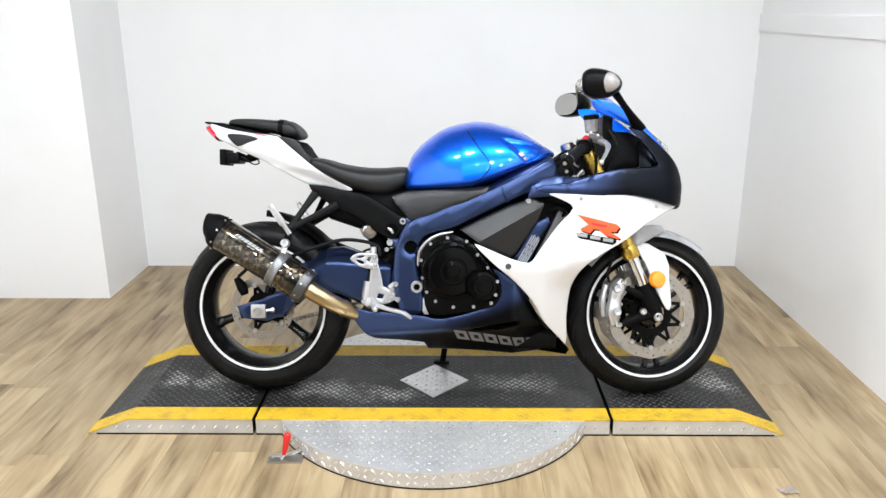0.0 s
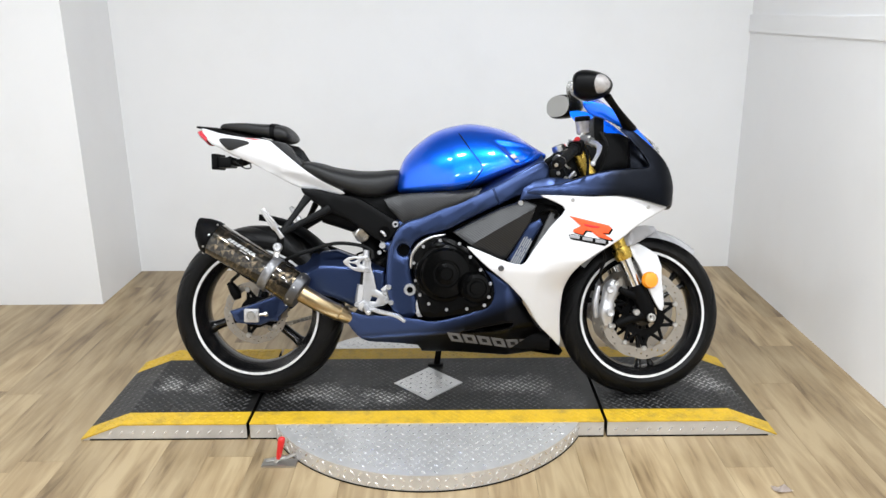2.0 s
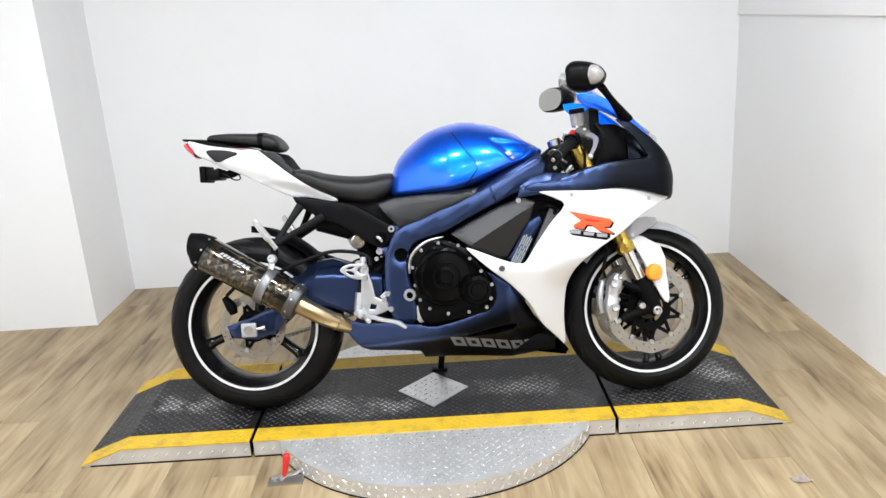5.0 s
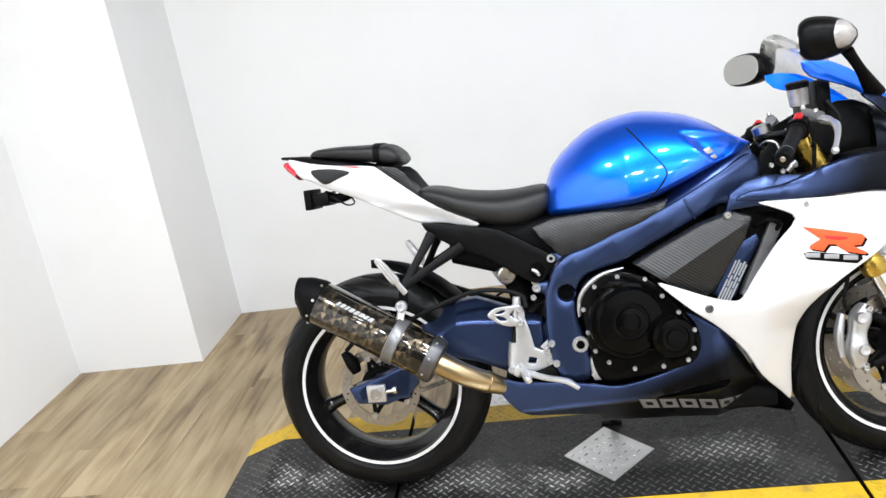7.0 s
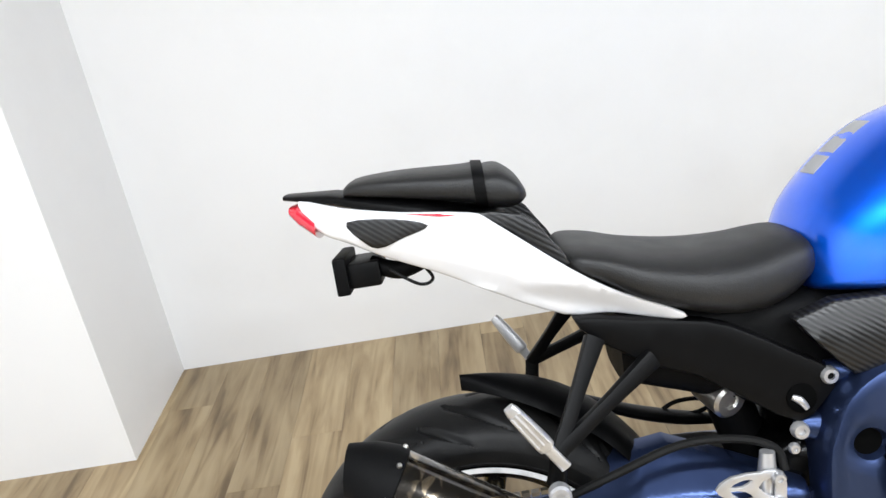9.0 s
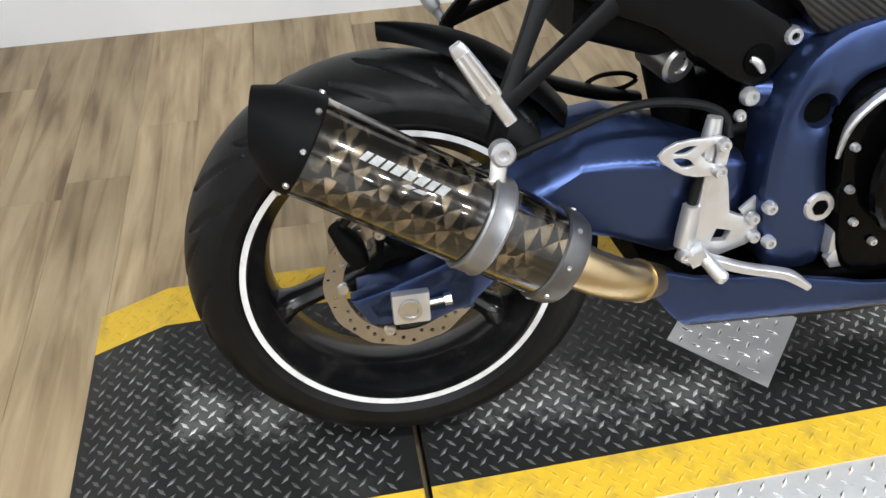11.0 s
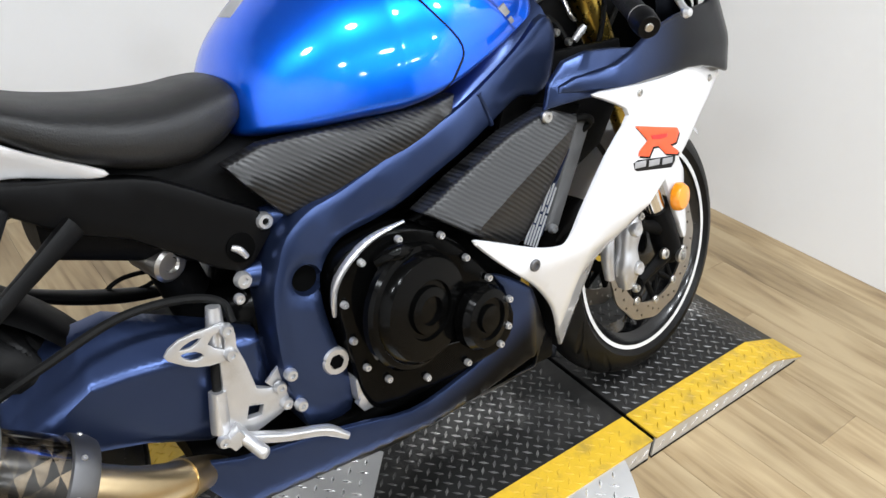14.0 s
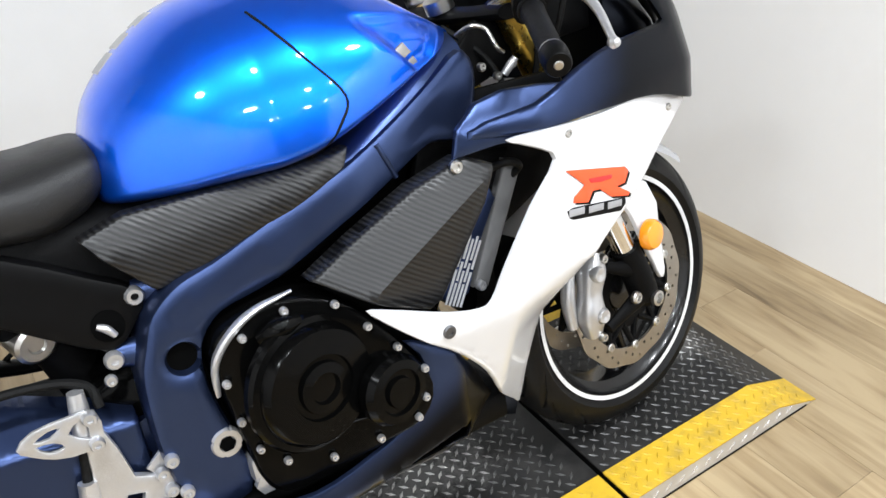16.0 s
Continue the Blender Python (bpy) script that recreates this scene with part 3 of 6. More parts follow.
def deck_section(x0, x1, name, label):
    """One section of the low platform: dark deck, yellow edge bands, bare sides; its outer end slopes to the floor."""
    cuts = [x0] + [c for c in (-BREAK, BREAK) if x0 < c < x1] + [x1]
    root = None
    for nm, ya, yb, top, m, lab in (("deck", PY0 + 0.083, PY1 - 0.10, 0.0, M_DECK, "dark worn tread-plate deck"),
                                    ("edge_band", PY0, PY0 + 0.083, 0.0004, M_YELLOW, "yellow painted edge band"),
                                    ("edge_band", PY1 - 0.10, PY1, 0.0004, M_YELLOW, "yellow painted edge band")):
        bm = bmesh.new()
        low, high = [], []
        for x in cuts:
            z = deck_z(x) + top
            low.append([bm.verts.new((x, y, z - 0.004)) for y in (ya, yb)])
            high.append([bm.verts.new((x, y, z)) for y in (ya, yb)])
        for k in range(len(cuts) - 1):
            a, b, c, d = high[k], high[k + 1], low[k], low[k + 1]
            bm.faces.new((a[0], b[0], b[1], a[1]))
            bm.faces.new((c[1], d[1], d[0], c[0]))
            bm.faces.new((c[0], d[0], b[0], a[0]))
            bm.faces.new((a[1], b[1], d[1], c[1]))
        bm.faces.new((low[0][0], high[0][0], high[0][1], low[0][1]))
        bm.faces.new((low[-1][1], high[-1][1], high[-1][0], low[-1][0]))
        if root is None:
            root = tagged(part(name, bm, m, None, sharp=3), label, "platform", "platform sections")
        else:
            part(nm, bm, m, root, lab, sharp=3)
    # side skirts
    for y0, y1 in ((PY0 + 0.002, PY0 + 0.006), (PY1 - 0.006, PY1 - 0.002)):
        bm = bmesh.new()
        top = [(x, deck_z(x) - 0.0045) for x in cuts]
        ring = [(x0, 0.001), (x1, 0.001)] + top[::-1]
        ring = [p for i, p in enumerate(ring) if i < 2 or p[1] > 0.0012]
        f = [bm.verts.new((x, y0, z)) for x, z in ring]
        b = [bm.verts.new((x, y1, z)) for x, z in ring]
        bm.faces.new(f)
        bm.faces.new(b[::-1])
        for i in range(len(ring)):
            bm.faces.new((f[i], f[i - 1], b[i - 1], b[i]))
        # thin black strip stands in for the shadow gap under the skirt
        part("shadow_strip", box(bmesh.new(), max(x0, -PX + 0.03), min(x1, PX - 0.03), y0 - 0.0012, y1, 0.0, 0.0052), M_MATTE, root, "black strip painted as the shadow gap at the floor")
        sk = part("skirt", bm, M_ALU, root, "bare aluminium tread-plate skirt", sharp=20)
        if y0 < 2.8:
            fm = Matrix(((1, 0, 0, 0), (0, 0, -1, y0), (0, 1, 0, 0), (0, 0, 0, 1)))
            lugs("tread", sk, M_ALULUG, lambda x, y: y < deck_z(x) - 0.014 and y > 0.01, x0, x1, 0.0, 0.056, 0.0, frame_m=fm)
    # end plates at the joints
    for x in (x0, x1):
        if abs(x) < BREAK:
            part("end_plate", box(bmesh.new(), x - 0.002 * (x == x1), x + 0.002 * (x == x0), PY0 + 0.007, PY1 - 0.007, 0.001, PH - 0.0045), M_MATTE, root)
    diamond = lambda x, y: abs(x + 0.004) / 0.128 + abs(y - 2.924) / 0.1345
    lugs("tread", root, M_LUG, lambda x, y: diamond(x, y) > 1.08 and PY0 + 0.093 < y < PY1 - 0.11, x0 + 0.008, x1 - 0.008, PY0, PY1, deck_z, pitch=0.0210, length=0.0225, width=0.0068)
    lugs("band_tread", root, M_YELLOW, lambda x, y: not (PY0 + 0.072 < y < PY1 - 0.09), x0 + 0.008, x1 - 0.008, PY0, PY1, lambda x: deck_z(x) + 0.0004, pitch=0.0210, length=0.0225)
    return root


mid_deck = deck_section(GAPS[0] + 0.006, GAPS[1] - 0.006, "platform_deck", "low tread-plate platform deck with yellow edges and a bare diamond")
deck_section(-PX, GAPS[0] - 0.006, "platform_ramp", "dark tread-plate end ramp with yellow edges and white scuffs")
deck_section(GAPS[1] + 0.006, PX, "platform_ramp", "dark tread-plate end ramp with yellow edges, clean at its end")

bm = bmesh.new()
ring = [(-0.132, 2.924), (-0.004, 2.789), (0.124, 2.924), (-0.004, 3.058)]
top, low = [bm.verts.new((x, y, PH + 0.003)) for x, y in ring], [bm.verts.new((x, y, PH)) for x, y in ring]
bm.faces.new(top)
for i in range(4):
    bm.faces.new((top[i], low[i], low[i - 1], top[i - 1]))
insert = part("diamond_plate", bm, M_ALU, mid_deck, "bare bright diamond-shaped plate", sharp=20)
lugs("tread", insert, M_ALULUG, lambda x, y: abs(x + 0.004) / 0.128 + abs(y - 2.924) / 0.1345 < 0.86, -0.135, 0.13, 2.78, 3.07, PH + 0.003)


def turntable():
    """The round plate under the deck, of which a segment shows on either side."""
    root = None
    for s, ye in ((-1, PY0), (1, PY1)):
        half = math.acos(abs(ye - DISC_Y) / DISC_R)
        arc = [(DISC_X + DISC_R * math.sin(-half + 2 * half * k / 48), DISC_Y + s * DISC_R * math.cos(-half + 2 * half * k / 48)) for k in range(49)]
        bm = bmesh.new()
        t = [bm.verts.new((x, y, PH - 0.003)) for x, y in arc]
        b = [bm.verts.new((x, y, 0.001)) for x, y in arc]
        bm.faces.new(t)
        bm.faces.new(b)
        for i in range(len(arc)):
            bm.faces.new((t[i], b[i], b[i - 1], t[i - 1]))
        ob = part("turntable" if root is None else "far_segment", bm, M_ALU, root, "" if root else "round bare aluminium tread-plate turntable under the platform", sharp=30)
        if root is None:
            root = tagged(ob, category="turntable")
        # black band paints in the shadow line under the rim
        bm = bmesh.new()
        grow = lambda p, k: (DISC_X + (p[0] - DISC_X) * k, DISC_Y + (p[1] - DISC_Y) * k)
        low = [bm.verts.new((*grow(p, 1.002), 0.0)) for p in arc]
        high = [bm.verts.new((*grow(p, 1.002), 0.005)) for p in arc]
        back = [bm.verts.new((*grow(p, 0.99), 0.005)) for p in arc]
        for i in range(len(arc) - 1):
            bm.faces.new((low[i], low[i + 1], high[i + 1], high[i]))
            bm.faces.new((high[i], high[i + 1], back[i + 1], back[i]))
        part("shadow_strip", bm, M_MATTE, ob, "black strip painted as the shadow gap at the floor")
        lugs("tread", ob, M_ALULUG, lambda x, y: math.hypot(x - DISC_X, y - DISC_Y) < DISC_R - 0.018 and (y < PY0 - 0.012 if s < 0 else y > PY1 + 0.012),
             DISC_X - DISC_R, DISC_X + DISC_R, 2.29, 3.52, PH - 0.003)
        bm = bmesh.new()
        for row in range(2):
            count = int(2 * half * DISC_R / 0.0265)
            for k in range(1, count):
                a = -half + 2 * half * k / count
                m = Matrix.Translation((DISC_X + DISC_R * math.sin(a), DISC_Y + s * DISC_R * math.cos(a), 0.016 + 0.026 * row)) @ Matrix.Rotation(-s * a + (0 if s < 0 else math.pi), 4, "Z") @ Matrix.Rotation(math.pi / 2, 4, "X")
                lug(bm, 0, 0, 0.0, math.pi / 4 * (1 if (k + row) % 2 else 3), frame_m=m)
        part("rim_tread", bm, M_ALULUG, ob, kind="stuff", sharp=20)
    return root


turntable()

# ---- toggle clamp with red handle ----
clamp = part("toggle_clamp", box(bmesh.new(), -0.53, -0.42, 2.455, 2.50, 0.0, 0.008, 0.002), M_STEEL, None, "small steel toggle clamp with a red grip on the floor", category="clamp")
bm = bmesh.new()
sweep(bm, [(-0.49, 2.475, 0.008), (-0.475, 2.478, 0.022), (-0.455, 2.48, 0.03)], [0.006, 0.006, 0.004], 8)
part("arm", bm, M_STEEL, clamp)
part("link", sweep(bmesh.new(), [(-0.52, 2.485, 0.010), (-0.45, 2.49, 0.020), (-0.41, 2.52, 0.022)], 0.006, 8), M_STEEL, clamp)
part("grip", sweep(bmesh.new(), [(-0.478, 2.475, 0.022), (-0.472, 2.478, 0.05), (-0.464, 2.482, 0.088), (-0.463, 2.483, 0.096)], [0.007, 0.0095, 0.0115, 0.004], 12), M_RED, clamp, "red moulded grip")

# ---- litter on the floor ----
bm = bmesh.new()
rng = random.Random(5)
vs = [bm.verts.new((0, 0, 0.006))] + [bm.verts.new(((0.035 if k % 2 else 0.018) * math.cos(k * 0.785 + 0.3) * (1.5 if k in (0, 4) else 1.0), (0.026 if k % 2 else 0.014) * math.sin(k * 0.785 + 0.3), 0.0015 + 0.008 * rng.random() * (k % 2))) for k in range(8)]
for k in range(8):
    bm.faces.new((vs[0], vs[1 + k], vs[1 + (k + 1) % 8]))
bmesh.ops.solidify(bm, geom=bm.faces[:], thickness=0.0012)
scrap = part("paper_scrap", bm, M_PAPER, None, "small torn pale paper scrap on the floor", category="litter")
scrap.location = (1.073, 2.315, 0.0008)

# ---- motorcycle: x forward, y to its left, z up from the ground, before it leans on its stand ----
bike = tagged(new("motorcycle"), "blue, white and navy sport motorcycle leaning on its stand", "motorcycle")
bike.matrix_world = pose(0.077, 2.859, PH, -12.8, 0, -1.0)


def both(name, outline, depth, material, label="", parent=None, far=True, **kw):
    ob = part(name, panel(bmesh.new(), outline, depth, **kw), material, parent or bike, label)
    if far:
        part(name, panel(bmesh.new(), outline, depth, flip=True, **kw), material, bike, label)
    return ob


def both_sides(name, outline, depth, material, label="", **kw):
    return [part(name, panel(bmesh.new(), outline, depth, flip=f, **kw), material, bike, label) for f in (False, True)]


def bolts(parent, places, r=0.008, h=0.006, material=None, name="bolt", axis=(0, -1, 0)):
    """Alike bolts, each an object on one shared mesh."""
    first = None
    for p in places:
        if first is None:
            first = part(name, disc_bolt(bmesh.new(), (0, 0, 0), r, h, axis), material or M_CAST, parent, sharp=30)
            first.location = p
        else:
            ob = new(name, first.data)
            ob.parent, ob.location = parent, p


def around(cx, cz, y, r, angles):
    return [(cx + r * math.cos(radians(a)), y, cz + r * math.sin(radians(a))) for a in angles]


RX, RZ, RR, FX, FZ, FR = -0.689, 0.305, 0.306, 0.687, 0.289, 0.291


# the bars are turned a little to the left: what steers turns about the raked steering axis through the front axle
STEER = Matrix.Translation((FX - 0.010, -0.006, FZ)) @ Matrix.Rotation(radians(7.0), 4, Vector((-math.sin(radians(24)), 0, math.cos(radians(24))))) @ Matrix.Translation((-FX, 0, -FZ))


def steered(ob):
    ob.matrix_basis = STEER
    return ob


def flat_disc(bm, outer, holes, cx, y, cz, t):
    """A flat plate with holes through it, upright along x."""
    pts, edges = [], []
    for ring in (outer, *holes):
        b = len(pts)
        pts += [Vector(p) for p in ring]
        edges += [(b + i, b + (i + 1) % len(ring)) for i in range(len(ring))]
    vo, _, fo, *_ = delaunay_2d_cdt(pts, edges, [], 0, 1e-7)
    f0 = [bm.verts.new((cx + v[0], y - t / 2, cz + v[1])) for v in vo]
    f1 = [bm.verts.new((cx + v[0], y + t / 2, cz + v[1])) for v in vo]
    seen = set()
    for f in fo:
        c = sum((vo[i] for i in f), Vector((0, 0))) / len(f)
        if not inside(c, outer) or any(inside(c, h) for h in holes):
            continue
        bm.faces.new([f0[i] for i in f])
        bm.faces.new([f1[i] for i in reversed(f)])
        seen |= set(zip(f, f[1:] + f[:1]))
    for a, b in seen:
        if (b, a) not in seen:
            bm.faces.new((f0[b], f0[a], f1[a], f1[b]))
    bmesh.ops.delete(bm, geom=[v for v in bm.verts if not v.link_faces], context="VERTS")


def brake_disc(parent, cx, y, cz, r, s, buttons, dark):
    inner = r * 0.76
    ring = lambda rad, n, turn=1: [(rad * math.cos(turn * 2 * math.pi * k / n), rad * math.sin(turn * 2 * math.pi * k / n)) for k in range(n)]
    outer = [(p[0] * (1 + 0.012 * math.cos(12 * math.pi * k / 60)), p[1] * (1 + 0.012 * math.cos(12 * math.pi * k / 60))) for k, p in enumerate(ring(r, 120))]
    holes = [ring(inner, 60, -1)]
    for k in range(42):
        a, rr = 2 * math.pi * k / 42, r * (0.82 + 0.06 * (k % 3))
        holes.append([(rr * math.cos(a) + 0.0034 * math.cos(-q * math.pi / 3), rr * math.sin(a) + 0.0034 * math.sin(-q * math.pi / 3)) for q in range(6)])
    bm = bmesh.new()
    flat_disc(bm, outer, holes, cx, y, cz, 0.005)
    dk = part("brake_disc", bm, M_DISC, parent, "drilled steel brake disc", sharp=30)
    carrier = bmesh.new()
    lathe(carrier, [(inner * 0.66, -0.004), (inner * 0.66, 0.004), (inner * 0.44, 0.004), (inner * 0.44, -0.004)], (cx, y - s * 0.008, cz), n=40, closed=True)
    part("disc_carrier", carrier, M_MATTE if dark else M_STEEL, parent)
    arm = None
    for k in range(buttons):
        a = 2 * math.pi * (k + 0.5) / buttons
        if arm is None:
            bm = bmesh.new()
            for da in (-0.26, 0.26):
                sweep(bm, [(inner * 0.99, 0, 0), (inner * 0.6 * math.cos(da), -s * 0.005, inner * 0.6 * math.sin(da))], [0.006, 0.0065], 8, 1, up=(0, 1, 0))
            ob = arm = part("carrier_arm", bm, M_MATTE if dark else M_STEEL, parent)
        else:
            ob = new("carrier_arm", arm.data)
            ob.parent = parent
        ob.location, ob.rotation_euler = (cx, y - s * 0.003, cz), (0, -a, 0)
    bolts(parent, around(cx, cz, y + s * 0.002, inner, [360 * (k + 0.5) / buttons for k in range(buttons)]), 0.0095, 0.005, M_STEEL, "disc_button", (0, s, 0))
    return dk


def wheel(name, cx, cz, radius, half, label, spokes, tilt, twin):
    prof = []
    for k in range(73):
        a = -1.0 + k / 36.0
        w = half * math.sin(a * math.radians(85)) / math.sin(math.radians(85))
        prof.append((radius - 0.052 * (1 - math.cos(a * math.radians(80))) / (1 - math.cos(math.radians(80))), w))
    bead = 0.225
    wall = [(bead - 0.002, -half * 0.78), (bead + 0.004, -half * 0.88), (bead + 0.012, -half * 0.97)]
    full = wall + prof + [(r, -y) for r, y in wall[::-1]]

    def groove(t, i):
        k = i - len(wall)
        if not 1 <= k <= 71:
            return 0.0
        a = -1.0 + k / 36.0
        deep = 0.0
        for off, lo, hi, bend in ((0.0, 0.06, 0.66, 1.5), (0.5, 0.36, 0.92, 1.0)):
            q = abs(a)
            cell = (t * 13 / (2 * math.pi) + off + bend * q ** 1.5 + (0.25 if a > 0 else 0)) % 1.0
            wide = 0.075 * max(0.0, min(1.0, (q - lo) / 0.15)) * max(0.0, min(1.0, (hi - q) / 0.2))
            if wide > 0:
                deep = max(deep, min(1.0, max(0.0, 1.4 - abs(cell - 0.5) / wide)))
        return -0.005 * deep

    rim_prof = [(bead + 0.002, -half * 0.82), (bead + 0.001, -half * 0.89), (bead - 0.009, -half * 0.87), (bead - 0.013, -half * 0.70), (bead - 0.030, -half * 0.50), (bead - 0.037, 0.0),
                (bead - 0.030, half * 0.50), (bead - 0.013, half * 0.70), (bead - 0.009, half * 0.87), (bead + 0.001, half * 0.89), (bead + 0.002, half * 0.82), (bead - 0.024, half * 0.3), (bead - 0.024, -half * 0.3)]
    root = part(name, lathe(bmesh.new(), rim_prof, (cx, 0, cz), n=120, closed=True), M_RIM, bike, label)
    part("tyre", lathe(bmesh.new(), full, (cx, 0, cz), n=640, relief=groove, caps=False), M_RUBBER, root, "black road tyre with slanting grooves", sharp=25)
    for s in (-1, 1):
        tape = [(bead + 0.001, s * half * 0.895), (bead - 0.0075, s * half * 0.885), (bead - 0.0075, s * half * 0.85), (bead + 0.001, s * half * 0.85)]
        part("rim_tape", lathe(bmesh.new(), tape, (cx, 0, cz), n=120, closed=True), M_TAPE, root, "white reflective rim tape")
    part("hub", lathe(bmesh.new(), [(0.028, -0.06), (0.04, -0.055), (0.045, -0.02), (0.038, 0.0), (0.045, 0.02), (0.04, 0.055), (0.028, 0.06)], (cx, 0, cz), n=32), M_RIM, root)
    for k in range(spokes):
        a = tilt + 2 * math.pi * k / spokes
        d, e = Vector((math.cos(a), 0, math.sin(a))), Vector((-math.sin(a), 0, math.cos(a)))
        c = Vector((cx, 0, cz))
        bm = bmesh.new()
        for s in ((-1, 1) if twin else (0,)):
            sweep(bm, [c + d * 0.034 + e * 0.012 * s, c + d * 0.10 + e * 0.012 * s, c + d * 0.15 + e * 0.015 * s, c + d * 0.180 + e * 0.022 * s, c + d * 0.195 + e * 0.026 * s],
                  [0.022, 0.0175, 0.017, 0.020, 0.030] if s == 0 else [0.012, 0.0085, 0.008, 0.010, 0.016], 12, 4, flat=1.35, up=(0, 1, 0))
        part("spoke", bm, M_RIM, root)
    return root


rear_wheel = wheel("rear_wheel", RX, RZ, RR, 0.088, "black three-spoke rear wheel with white rim tape", 3, radians(200), False)
brake_disc(rear_wheel, RX, -0.078, RZ, 0.112, -1, 5, True)
front_wheel = steered(wheel("front_wheel", FX, FZ, FR, 0.061, "black three-spoke front wheel with white rim tape", 3, 0.65, True))
for s in (-1, 1):
    brake_disc(front_wheel, FX, s * 0.068, FZ, 0.155, s, 10, True)

# fuel tank
TANK = [(-0.182, 0.735, 0.780, 0.05, 2.2, 0.3), (-0.178, 0.722, 0.805, 0.085, 2.2, 0.22), (-0.154, 0.716, 0.856, 0.118, 2.1, 0.20), (-0.100, 0.714, 0.908, 0.142, 2.1, 0.18), (-0.039, 0.716, 0.946, 0.158, 2.1, 0.17),
        (0.040, 0.722, 0.966, 0.168, 2.15, 0.16), (0.098, 0.738, 0.967, 0.171, 2.15, 0.16), (0.177, 0.772, 0.951, 0.164, 2.15, 0.17), (0.236, 0.800, 0.926, 0.150, 2.2, 0.18), (0.286, 0.820, 0.893, 0.128, 2.3, 0.22), (0.334, 0.838, 0.862, 0.085, 2.4, 0.4)]
TANK_FINE = [(v[0], v[1], v[2], v[3] * (1.02 + 0.26 * min(1.0, max(0.0, (v[0] + 0.18) / 0.2))), v[4], v[5]) for v in smooth_line(TANK, 10)]
NOTCH = [(0.150, 0.900), (0.262, 0.888), (0.305, 0.868), (0.262, 0.825), (0.228, 0.815), (0.195, 0.850)]


def tank_y(x, z):
    k = min(range(len(TANK_FINE)), key=lambda i: abs(TANK_FINE[i][0] - x))
    _, zb, zt, hw, sq, wz = TANK_FINE[k]
    zc = zb + (zt - zb) * wz
    s = min(0.999, abs(z - zc) / max(1e-4, (zt - zc if z > zc else zc - zb)))
    return -hw * (1 - s ** sq) ** (1 / sq)


bm = loft(bmesh.new(), TANK_FINE, 120)
for v in bm.verts:
    if v.co.x > 0.14 and inside((v.co.x, v.co.z), NOTCH):
        v.co.y *= 1 - min(1.0, edge_gap((v.co.x, v.co.z), NOTCH) / 0.010) * 0.075
tank = part("fuel_tank", bm, M_BLUE, bike, "glossy metallic blue fuel tank", sharp=60)
seam = smooth_line([(0.036, 0.925), (0.075, 0.866), (0.112, 0.812), (0.098, 0.780), (0.058, 0.737)], 5)
part("panel_seam", sweep(bmesh.new(), [(x, tank_y(x, z) + 0.0012, z) for x, z in seam], 0.0024, 6, 1), M_BLACK, tank)
bm = bmesh.new()
for dx, dz in ((0.0, 0.010), (0.012, -0.010)):
    q = [(0.203 + dx, 0.838 + dz), (0.222 + dx, 0.846 + dz), (0.232 + dx, 0.832 + dz), (0.213 + dx, 0.824 + dz)]
    panel(bm, q, lambda x, z: tank_y(x, z) * 0.925 - 0.004, 0.003, 0.01, 0, 0.001)
part("tank_badge", bm, M_BADGE, tank, "two-piece pewter tank badge")
part("tank_cap", lathe(bmesh.new(), [(0.036, -0.006), (0.036, 0.001), (0.030, 0.002), (0.0005, 0.002)], (0.085, 0, 0.963), (0.0, 0, 1), 40), M_BLACK, tank, "black fuel cap")
bm = bmesh.new()
for k in range(3):
    panel(bm, [(-0.135 + 0.03 * k, -0.016), (-0.11 + 0.03 * k, -0.016), (-0.11 + 0.03 * k, 0.03), (-0.135 + 0.03 * k, 0.03)], lambda x, z: 0.0, 0.001, 0.02, 0, 0.0004)
for v in bm.verts:
    x, y = v.co.x, v.co.z
    k = min(range(len(TANK_FINE)), key=lambda i: abs(TANK_FINE[i][0] - x))
    v.co = (x, y, TANK_FINE[k][2] + 0.0012 - v.co.y)
part("tank_pad", bm, M_GREYDECAL, tank, "grey tank pad marks")

# seats and tail
part("rider_seat", loft(bmesh.new(), [tuple(v) for v in smooth_line([(-0.524, 0.806, 0.822, 0.06, 3, 0.5), (-0.505, 0.800, 0.838, 0.112, 3, 0.5), (-0.462, 0.778, 0.834, 0.125, 3, 0.5), (-0.404, 0.742, 0.818, 0.135, 2.8, 0.5), (-0.326, 0.711, 0.806, 0.135, 2.6, 0.5),
     (-0.258, 0.700, 0.804, 0.122, 2.6, 0.5), (-0.209, 0.712, 0.808, 0.108, 2.6, 0.5), (-0.178, 0.735, 0.806, 0.095, 2.6, 0.5), (-0.164, 0.75, 0.788, 0.075, 2.6, 0.5)], 5)], 48), M_VINYL, bike, "black vinyl rider seat", sharp=60)
pill = part("pillion_seat", loft(bmesh.new(), [tuple(v) for v in smooth_line([(-0.808, 0.952, 0.966, 0.05, 3, 0.5), (-0.79, 0.950, 0.975, 0.065, 3, 0.5), (-0.724, 0.938, 0.976, 0.085, 3, 0.5), (-0.645, 0.922, 0.971, 0.098, 3, 0.5), (-0.618, 0.914, 0.971, 0.10, 3, 0.5)], 5)]
     + [tuple(v) for v in smooth_line([(-0.612, 0.911, 0.966, 0.098, 3, 0.5), (-0.585, 0.903, 0.966, 0.10, 3, 0.5), (-0.562, 0.906, 0.948, 0.097, 3, 0.5), (-0.552, 0.915, 0.93, 0.08, 3, 0.5)], 5)], 40), M_VINYL, bike, "black vinyl pillion seat", sharp=60)
